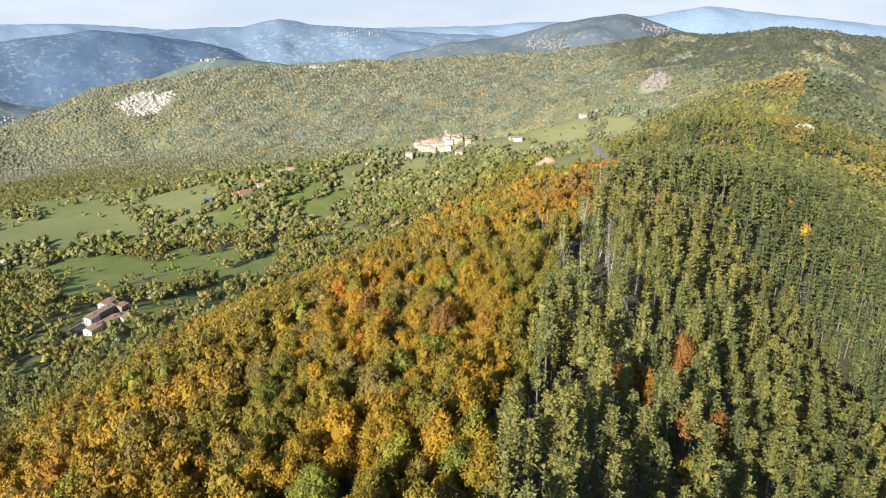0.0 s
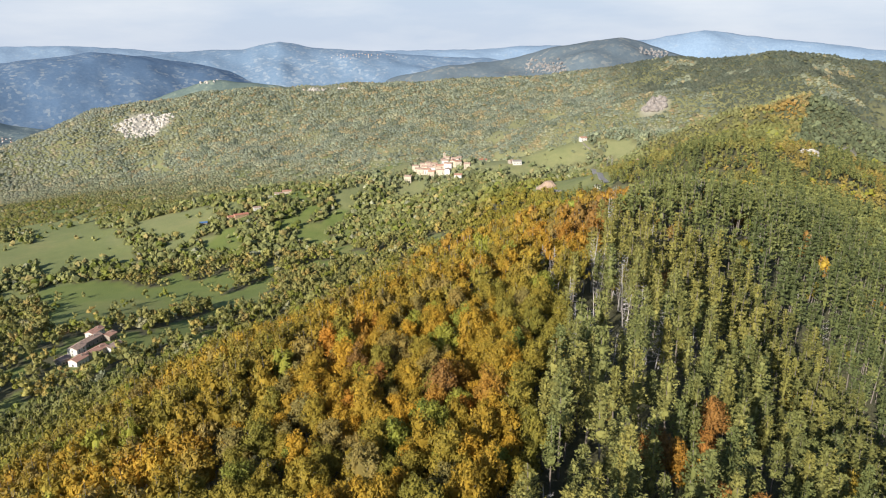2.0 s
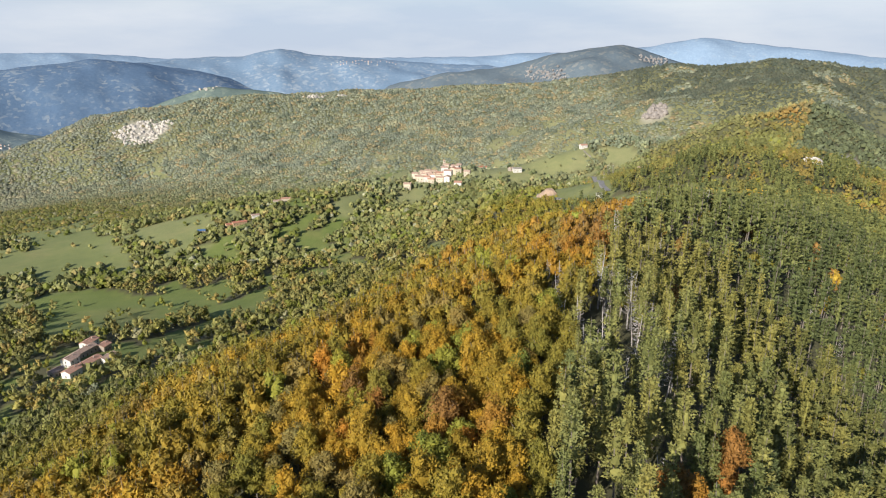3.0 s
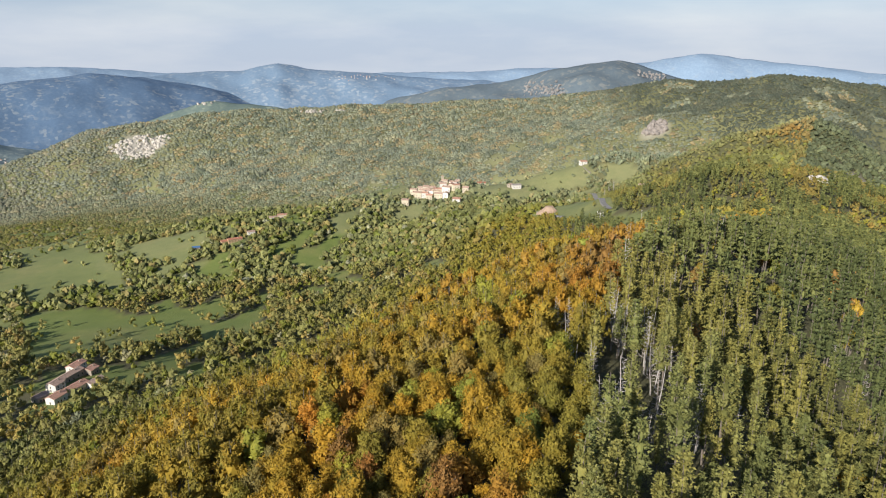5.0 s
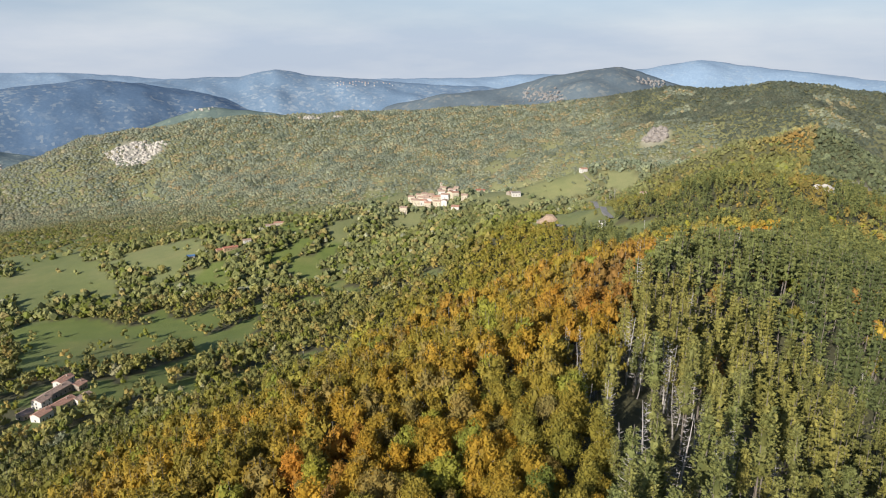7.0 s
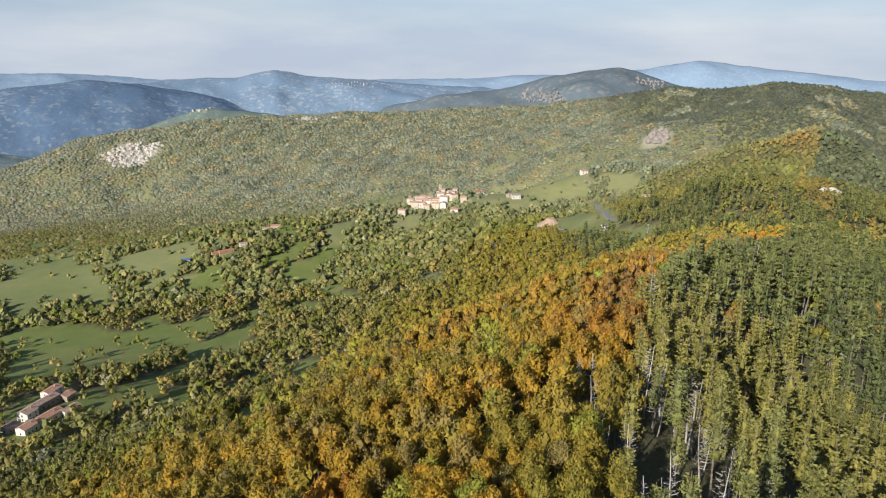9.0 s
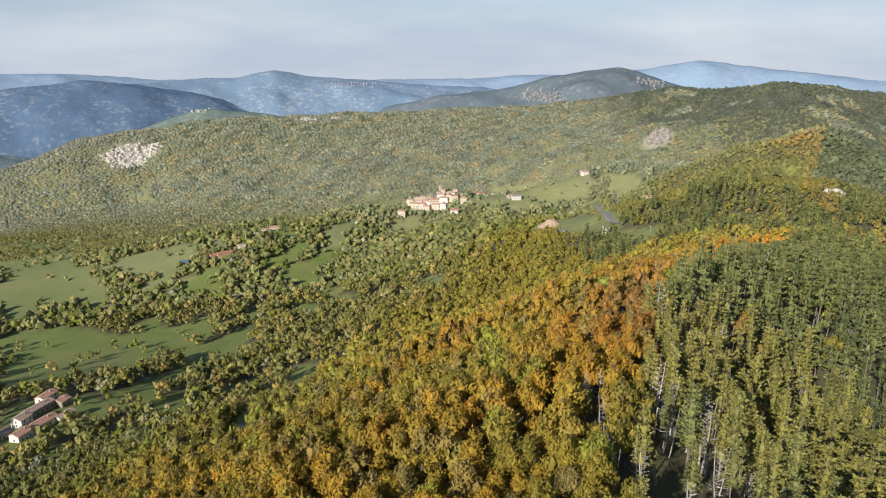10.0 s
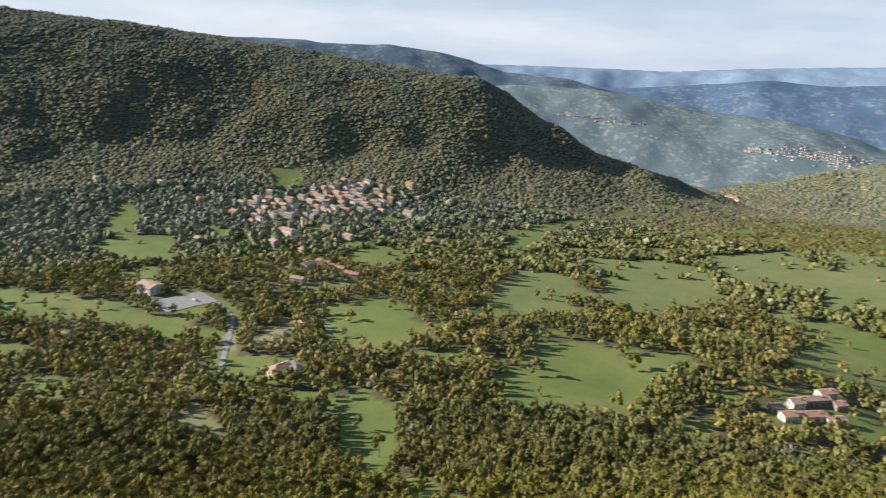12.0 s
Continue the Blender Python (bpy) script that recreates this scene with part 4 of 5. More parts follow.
def build_trees():
    rng = np.random.default_rng(7)
    # Single trees on the part of the ridge that lies nearest.
    x, y = scatter(0, 215, 4.9, rng)
    ok = open_ground(x, y)
    x, y = x[ok], y[ok]
    bare = np.exp(-(((x - 39) / 14) ** 2 + ((y - 182) / 27) ** 2))
    ok = rng.uniform(0, 1, len(x)) > 0.8 * bare
    x, y = x[ok], y[ok]
    ok = ~in_pines(x, y) | (rng.uniform(0, 1, len(x)) > 0.17)
    x, y = x[ok], y[ok]
    pines = in_pines(x, y) & (rng.uniform(0, 1, len(x)) > 0.03)
    order = np.hypot(x - 8, (y - 125) * 0.8)
    near_pine = np.where(pines)[0][np.argsort(order[pines])][:300]
    near_leaf = np.where(~pines)[0][np.argsort(order[~pines])][:300]
    tint = pick_tint(x, y, rng)
    palette = [OLIVE, GOLD, ORANGE, RUST, GREEN, BRIGHT, DULL]
    words = ["olive-green", "golden yellow", "orange", "rust-brown", "dark green", "light green", "dull brownish"]
    leaf_crowns = [broadleaf_crown(rng, 1500, 0.34, 11) for _ in range(4)]
    pine_crowns = [pine_crown(rng, 1050, 0.38), pine_crown(rng, 950, 0.38, 16.5, 2.1, 6.5), pine_crown(rng, 1050, 0.38, 15, 2.5, 4.0), pine_crown(rng, 900, 0.38, 17.5, 2.2, 9.0)]
    leaf_stems = [broadleaf_stem(rng) for _ in range(2)]
    pine_stems = [pine_stem(rng) for _ in range(2)]
    made = {}

    def tree(kind, shape, colour, word):
        key = (kind, shape, word)
        if key not in made:
            stem = (leaf_stems if kind == "beech" else pine_stems)[shape % 2]
            crown = (leaf_crowns if kind == "beech" else pine_crowns)[shape]
            name = "beech_tree" if kind == "beech" else "pine_tree"
            trunk = mesh_object(name, *stem, BARK if kind == "beech" else PINE_BARK)
            leaves = mesh_object("crown", *crown, LEAF if kind == "beech" else NEEDLE, np.tile(colour, (len(crown[0]), 1)))
            leaves.parent = trunk
            label = f"{word} beech with a full lobed autumn crown" if kind == "beech" else f"{word} pine with a ragged pointed crown"
            made[key] = tagged(trunk, label, "tree", "beeches on the ridge" if kind == "beech" else "pines on the ridge")
            return made[key], True
        return made[key], False

    z = height(x, y)
    for kind, chosen in (("beech", near_leaf), ("pine", near_pine)):
        for i in chosen:
            if kind == "beech":
                k = int(np.argmin([np.abs(tint[i] - p).sum() for p in np.array(palette)]))
                source, fresh = tree(kind, int(rng.integers(4)), palette[k], words[k])
                size = rng.uniform(0.8, 1.3)
            else:
                k = int(pine_kind(x[i], y[i], rng))
                source, fresh = tree(kind, int(rng.integers(4)), (PINE_A, PINE_B, PINE_C)[k], ("green", "yellowish green", "dark green")[k])
                size = rng.uniform(0.8, 1.3)
            at = Matrix.Translation((x[i], y[i], z[i])) @ Matrix.Rotation(rng.uniform(0, 6.28), 4, "Z")
            ob = source if fresh else copy_thing(source, at)
            ob.matrix_basis = at @ Matrix.Diagonal((size * rng.uniform(0.9, 1.1), size, size * rng.uniform(0.92, 1.1), 1))
    # Bleached dead pines at the edge of the stand.
    spots = [(rng.uniform(24, 58), rng.uniform(152, 214)) for _ in range(44)] + [(11, 95), (14, 98), (235, 1010), (240, 1004), (229, 1012), (36, 126), (24, 86), (70, 300), (82, 292), (95, 300), (104, 296), (60, 262), (120, 270), (140, 250), (100, 200), (120, 180), (33, 188)] + [(131, 449), (141, 455), (153, 451), (152, 405), (159, 411), (152, 374), (71, 246), (61, 234), (92, 243), (88, 225), (161, 433), (82, 194), (128, 251), (148, 420), (158, 396), (146, 338)]
    dead = []
    for k in range(4):
        tall = 10.5 + 1.2 * k
        stem = mesh_object("dead_pine", *dead_stem(rng, tall), DEADWOOD)
        mesh_object("bough_crown", *dead_boughs(rng, tall), DEADWOOD).parent = stem
        dead.append(tagged(stem, "bleached grey dead pine with bare broken boughs", "dead tree", "dead pines"))
    for n, (dx, dy) in enumerate(spots):
        at = Matrix.Translation((dx, dy, ground_at(dx, dy))) @ Matrix.Rotation(rng.uniform(0, 6.28), 4, "Z")
        ob = dead[n] if n < 4 else copy_thing(dead[n % 4], at)
        size = rng.uniform(0.8, 1.25) * (1.25 if dy > 230 else 1) * (1.6 if dy > 900 else 1)
        ob.matrix_basis = at @ Matrix.Diagonal((size, size, size, 1))
    # The rest of the near wood.
    left = np.setdiff1d(np.arange(len(x)), np.concatenate([near_pine, near_leaf]))
    x2, y2 = scatter(215, 420, 5.3, rng)
    ok = open_ground(x2, y2) & (rng.uniform(0, 1, len(x2)) > np.where(in_pines(x2, y2), 0.05, 1 - 1 / grown(x2, y2) ** 1.5))
    for near, xs, ys, needle in ((True, x[left], y[left], (430, 0.54, 3)), (False, x2[ok], y2[ok], (190, 0.78, 3))):
        pine = in_pines(xs, ys) & (rng.uniform(0, 1, len(xs)) > 0.06)
        shapes = [broadleaf_crown(rng, 340, 0.6, 7) if near else broadleaf_crown(rng, 95, 0.95, 5, 8.6, 3.1, 2.4, 0.8) for _ in range(6)]
        forest("beech_wood", "autumn beech wood in gold, olive and orange", xs[~pine], ys[~pine], pick_tint(xs[~pine], ys[~pine], rng), shapes, rng.uniform(0.75, 1.25, (~pine).sum()) * grown(xs[~pine], ys[~pine]), LEAF, rng, stems=BARK)
        shapes = [pine_crown(rng, needle[0], needle[1], rng.uniform(15, 17.5), 2.3, rng.uniform(4.5, 8.5), needle[2]) for _ in range(6)]
        cols = pine_tint(xs[pine], ys[pine], rng)
        forest("pine_wood", "dense green pine wood on the ridge flank", xs[pine], ys[pine], cols, shapes, rng.uniform(0.8, 1.25, pine.sum()), NEEDLE, rng, stems=PINE_BARK)
    # Rusty bracken at the foot of the big meadow.
    u = rng.uniform(0, 1, 170)
    bx, by = BRACKEN[0] + (BRACKEN[2] - BRACKEN[0]) * u + rng.normal(0, 3, 170), BRACKEN[1] + (BRACKEN[3] - BRACKEN[1]) * u + rng.normal(0, 3, 170)
    forest("bracken", "rusty brown bracken scrub at the meadow's edge", bx, by, np.tile((0.22, 0.145, 0.075), (170, 1)) * rng.uniform(0.8, 1.2, (170, 1)), [broadleaf_crown(rng, 40, 0.5, 2, 1.5, 1.5, -0.1) for _ in range(3)], rng.uniform(0.6, 1.3, 170), LEAF, rng, "scrub")
    # Middle distance: large round hedgerow and valley trees.
    xs, ys = scatter(420, 900, 6.3, rng)
    big = np.clip((-185 - height(xs, ys)) / 45, 0, 1)
    ok = open_ground(xs, ys) & (rng.uniform(0, 1, len(xs)) < 0.98 - 0.5 * big)
    xs, ys, big = xs[ok], ys[ok], big[ok]
    pine = in_pines(xs, ys) & (rng.uniform(0, 1, len(xs)) > 0.25)
    shapes = [broadleaf_crown(rng, 50, 1.45, 4, rng.uniform(9.5, 12), rng.uniform(4.2, 5.4), 0.2, 0.85) for _ in range(10)]
    size = np.clip(rng.lognormal(-0.08, 0.26, (~pine).sum()), 0.45, 1.5) * (0.66 + 0.42 * big[~pine])
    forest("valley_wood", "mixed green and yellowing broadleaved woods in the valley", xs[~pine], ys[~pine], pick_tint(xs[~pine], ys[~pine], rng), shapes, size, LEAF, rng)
    shapes = [pine_crown(rng, 60, 1.6, core=2) for _ in range(5)]
    cols = np.array([PINE_A, PINE_B, PINE_C])[rng.integers(0, 3, pine.sum())]
    forest("pine_slope", "green pines on the flank of the ridge", xs[pine], ys[pine], cols, shapes, rng.uniform(0.75, 1.1, pine.sum()), NEEDLE, rng)
    # Far slopes.
    xs, ys = scatter(900, 1300, 6.8, rng)
    ok = open_ground(xs, ys) & (rng.uniform(0, 1, len(xs)) < 0.95)
    xs, ys = xs[ok], ys[ok]
    shapes = [broadleaf_crown(rng, 8, 1.7, 2, 7.0, 3.7, -1.6, 1.0) for _ in range(10)]
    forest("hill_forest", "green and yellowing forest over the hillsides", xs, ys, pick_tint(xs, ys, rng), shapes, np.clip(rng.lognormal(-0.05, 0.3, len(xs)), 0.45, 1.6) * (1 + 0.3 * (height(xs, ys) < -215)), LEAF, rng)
    xs, ys = scatter(1300, 1950, 6.6, rng)
    x2, y2 = scatter(1950, 2640, 9.2, rng)
    xs, ys = np.concatenate([xs, x2]), np.concatenate([ys, y2])
    ok = open_ground(xs, ys) & (rng.uniform(0, 1, len(xs)) < 0.96) & ((np.hypot(xs, ys) < 2250) | (height(xs, ys) > -425))
    xs, ys = xs[ok], ys[ok]
    shapes = [clump_crown(rng, 4.3, 4.2) for _ in range(16)]
    size = np.clip(rng.lognormal(-0.1, 0.25, len(xs)), 0.4, 1.6) * np.where(np.hypot(xs, ys) > 1950, 1.3, 1)
    forest("far_forest", "forest canopy tinted grey-green with haze over the distant hills", xs, ys, pick_tint(xs, ys, rng), shapes, size, WOODS, rng, "forest", smooth=True)


def clump_crown(rng, wide, tall):
    """A small uneven dome of foliage for the farthest trees."""
    turn = np.arange(6) * math.pi / 3 + rng.uniform(0, 1)
    out = wide * rng.uniform(0.75, 1.25, 6)
    rim = np.column_stack([np.cos(turn) * out, np.sin(turn) * out, rng.uniform(-0.6, 0.8, 6)])
    top = [[rng.normal(0, 0.2 * wide), rng.normal(0, 0.2 * wide), tall * rng.uniform(0.8, 1.2)]]
    return np.concatenate([rim, top]), np.array([(k, (k + 1) % 6, 6) for k in range(6)])


# ---- buildings ----
def window_mesh():
    bm = bmesh.new()
    box(bm, -0.5, 0.5, -0.06, 0.05, -0.7, 0.7)
    box(bm, -0.6, 0.6, -0.12, 0.05, -0.82, -0.72)
    me = bpy.data.meshes.new("window")
    bm.to_mesh(me)
    bm.free()
    me.materials.append(GLASS)
    return me


WINDOW = window_mesh()


def gable_house(x, y, turn, long, wide, tall, wall=0, roof=0, name="house", label="", category="house", group="", pitch=0.19, storeys=2, chimney=True, panes=True, hip=False):
    """A house with gabled tiled roof, chimney, door and rows of windows, standing on the slope."""
    z = ground_at(x, y)
    root = new(name)
    root.matrix_basis = Matrix.Translation((x, y, z)) @ Matrix.Rotation(radians(turn), 4, "Z")
    CLEARINGS.append((x, y, max(long, wide) * 0.5 + 4.5))
    CLEARINGS.append((x + 8, y - 6, max(long, wide) * 0.5 + 1.5))
    a, b = long / 2, wide / 2
    rise = wide * pitch
    bm = bmesh.new()
    ring = [(-b, -2.5), (b, -2.5), (b, tall), (0, tall + (0.02 if hip else rise)), (-b, tall)]
    ends = [[bm.verts.new((s * a, p, q)) for p, q in ring] for s in (-1, 1)]
    bm.faces.new(ends[0][::-1])
    bm.faces.new(ends[1])
    for k in range(5):
        m = (k + 1) % 5
        bm.faces.new((ends[0][k], ends[0][m], ends[1][m], ends[1][k]))
    part("wall", bm, WALLS[wall], root)
    bm = bmesh.new()
    over, thick = 0.55, 0.22
    if hip:
        eave, up = tall - over * 2 * pitch, tall + rise
        for lift in (0.03, 0.03 + thick):
            c = [bm.verts.new((p * (a + over), q * (b + over), eave + lift)) for p, q in ((-1, -1), (1, -1), (1, 1), (-1, 1))]
            r = [bm.verts.new((p * (a - b), 0, up + lift)) for p in (-1, 1)]
            for face in ((c[0], c[1], r[1], r[0]), (c[1], c[2], r[1]), (c[2], c[3], r[0], r[1]), (c[3], c[0], r[0])):
                bm.faces.new(face)
        bm.verts.ensure_lookup_table()
        for k in range(4):
            bm.faces.new((bm.verts[k], bm.verts[(k + 1) % 4], bm.verts[6 + (k + 1) % 4], bm.verts[6 + k]))
    for s in () if hip else (-1, 1):
        low, high = (s * (b + over), tall - over * 2 * pitch + 0.03), (0, tall + rise + 0.03)
        ring = [low, high, (high[0], high[1] + thick), (low[0], low[1] + thick)]
        slab = [[bm.verts.new((e * (a + over), p, q)) for p, q in ring] for e in (-1, 1)]
        bm.faces.new(slab[0])
        bm.faces.new(slab[1][::-1])
        for k in range(4):
            m = (k + 1) % 4
            bm.faces.new((slab[0][k], slab[1][k], slab[1][m], slab[0][m]))
    tip = a - b if hip else a + over
    box(bm, -tip, tip, -0.16, 0.16, tall + rise + thick - 0.02, tall + rise + thick + 0.12)
    bmesh.ops.recalc_face_normals(bm, faces=bm.faces)
    cover = part("roof", bm, TILES[roof], root)
    if chimney:
        bm = bmesh.new()
        box(bm, a * 0.4 - 0.35, a * 0.4 + 0.35, -b * 0.3 - 0.35, -b * 0.3 + 0.35, tall, tall + rise + 0.9)
        box(bm, a * 0.4 - 0.45, a * 0.4 + 0.45, -b * 0.3 - 0.45, -b * 0.3 + 0.45, tall + rise + 0.9, tall + rise + 1.02)
        part("chimney", bm, WALLS[3], cover, "stone chimney stack")
    bm = bmesh.new()
    box(bm, -0.5, 0.5, -b - 0.05, -b + 0.05, 0, 2.05)
    part("door", bm, SHUTTER, root)
    if panes:
        across = max(2, int(long / 4.2))
        for level in range(storeys):
            zc = 1.6 + level * 2.8
            if zc + 0.9 > tall:
                continue
            for side in (-1, 1):
                for k in range(across):
                    u = -a + long * (k + 0.5) / across
                    if level == 0 and side == -1 and abs(u) < 1.2:
                        continue
                    w = new("window", WINDOW)
                    w.parent = root
                    w.matrix_basis = Matrix.Translation((u, side * b, zc)) @ Matrix.Rotation(0 if side < 0 else math.pi, 4, "Z")
                w = new("window", WINDOW)
                w.parent = root
                w.matrix_basis = Matrix.Translation((side * a, 0.0, zc)) @ Matrix.Rotation(math.pi / 2 * side, 4, "Z")
    wall_word = ("white-rendered", "cream-rendered", "ochre-rendered", "rubble-stone")[wall]
    roof_word = ("terracotta-tiled", "weathered-tiled", "orange-tiled", "grey-slabbed")[roof]
    tagged(root, label or f"{wall_word} village house with a {roof_word} gabled roof", category, group)
    return root


def tower(x, y, turn, side, tall, group=""):
    """A bell tower with openings under a low pyramid roof."""
    z = ground_at(x, y)
    root = new("bell_tower")
    root.matrix_basis = Matrix.Translation((x, y, z)) @ Matrix.Rotation(radians(turn), 4, "Z")
    CLEARINGS.append((x, y, side))
    h = side / 2
    bm = box(bmesh.new(), -h, h, -h, h, -2, tall)
    box(bm, -h - 0.25, h + 0.25, -h - 0.25, h + 0.25, tall * 0.72, tall * 0.72 + 0.3)
    part("wall", bm, WALLS[1], root)
    bm = bmesh.new()
    bmesh.ops.create_cone(bm, cap_ends=True, segments=4, radius1=side * 0.82, radius2=0.02, depth=side * 0.5, matrix=Matrix.Translation((0, 0, tall + side * 0.25)) @ Matrix.Rotation(math.pi / 4, 4, "Z"))
    part("roof", bm, TILES[1], root)
    for k in range(4):
        w = new("window", WINDOW)
        w.parent = root
        w.matrix_basis = Matrix.Rotation(k * math.pi / 2, 4, "Z") @ Matrix.Translation((0, -h, tall * 0.87)) @ Matrix.Diagonal((1, 1, 1.3, 1))
    tagged(root, "square stone bell tower with a low tiled cap", "bell tower", group)


def farm():
    g = "farmhouses of the hamlet"
    gable_house(-303.5, 550.5, 78, 14, 8, 6, 0, 0, group=g, name="farmhouse", category="farmhouse", label="white-rendered farmhouse with a terracotta-tiled roof in the hamlet")
    gable_house(-296.5, 528.5, 75, 22, 7, 5, 3, 1, group=g, name="farmhouse", category="farmhouse", label="rubble-stone farmhouse with a weathered-tiled roof in the hamlet")
    gable_house(-295.5, 507, 78, 10, 9, 6, 0, 1, group=g, name="farmhouse", category="farmhouse", label="white-rendered farmhouse with a weathered-tiled roof in the hamlet")
    gable_house(-279, 504, 72, 18, 8, 4.5, 1, 0, group=g, name="farmhouse", category="farmhouse", label="cream-rendered farmhouse with a terracotta-tiled roof in the hamlet")
    gable_house(-270, 515, 72, 13, 7, 4.5, 0, 1, group=g, name="farmhouse", category="farmhouse", label="white-rendered farmhouse with a weathered-tiled roof in the hamlet")
    gable_house(-283, 486, 75, 12, 8, 5, 0, 0, group=g, name="farmhouse", category="farmhouse", label="white-rendered farmhouse with a terracotta-tiled roof in the hamlet")
    gable_house(-297, 489, 70, 9, 7, 4, 3, 1, group=g, name="farmhouse", category="farmhouse", label="rubble-stone farmhouse with a weathered-tiled roof in the hamlet")
    gable_house(-287, 542, 78, 9, 8, 5, 3, 0, group=g, name="farmhouse", category="farmhouse", label="rubble-stone farmhouse with a terracotta-tiled roof in the hamlet")


def upper_village():
    g = "houses of the upper village"
    gable_house(-62, 1319, -12, 13, 9, 10, 1, 1, group=g)
    gable_house(-49, 1341, -12, 11, 9, 8, 1, 1, group=g)
    gable_house(-52, 1289, 0, 11, 9, 10, 1, 1, group=g)
    gable_house(-35, 1311, -12, 11, 10, 8, 0, 1, group=g)
    gable_house(-27, 1317, 0, 13, 9, 8, 1, 1, group=g)
    gable_house(-18, 1281, 0, 11, 11, 9, 1, 1, group=g)
    gable_house(-31, 1274, -12, 12, 9, 9, 1, 0, group=g)
    gable_house(-11, 1496, 80, 13, 9, 9, 1, 1, group=g)
    gable_house(-3, 1536, -12, 14, 10, 10, 1, 1, group=g)
    gable_house(18, 1273, 15, 12, 9, 9, 1, 0, group=g)
    gable_house(26, 1536, -22, 11, 10, 10, 1, 1, group=g)
    gable_house(9, 1278, 80, 16, 10, 10, 1, 0, group=g)
    gable_house(35, 1247, -12, 11, 10, 8, 1, 1, group=g)
    gable_house(-74, 1256, -12, 13, 10, 10, 1, 1, group=g)
    gable_house(-1, 1256, 80, 12, 10, 8, 0, 1, group=g)
    gable_house(18, 1199, -12, 13, 11, 10, 0, 0, group=g)
    gable_house(-40, 1290, 0, 12, 10, 9, 0, 0, group=g)
    gable_house(-13, 1282, 0, 16, 9, 9, 1, 0, group=g)
    gable_house(-56, 1299, 0, 13, 10, 8, 1, 1, group=g)
    gable_house(-44, 1310, -22, 13, 11, 8, 1, 1, group=g)
    gable_house(-30, 1295, -12, 13, 10, 10, 0, 1, group=g)
    gable_house(-22, 1296, 80, 11, 10, 8, 1, 0, group=g)
    gable_house(-6, 1303, 0, 13, 10, 10, 0, 1, group=g)
    gable_house(5, 1490, -12, 14, 9, 8, 0, 0, group=g)
    gable_house(14, 1294, -22, 16, 9, 10, 0, 1, group=g)
    gable_house(1, 1272, -22, 15, 10, 10, 0, 1, group=g)
    gable_house(-38, 1336, -22, 11, 11, 9, 1, 1, group=g)
    gable_house(-14, 1265, -12, 14, 9, 8, 1, 1, group=g)
    tower(-8, 1551, 20, 4.5, 17, g)


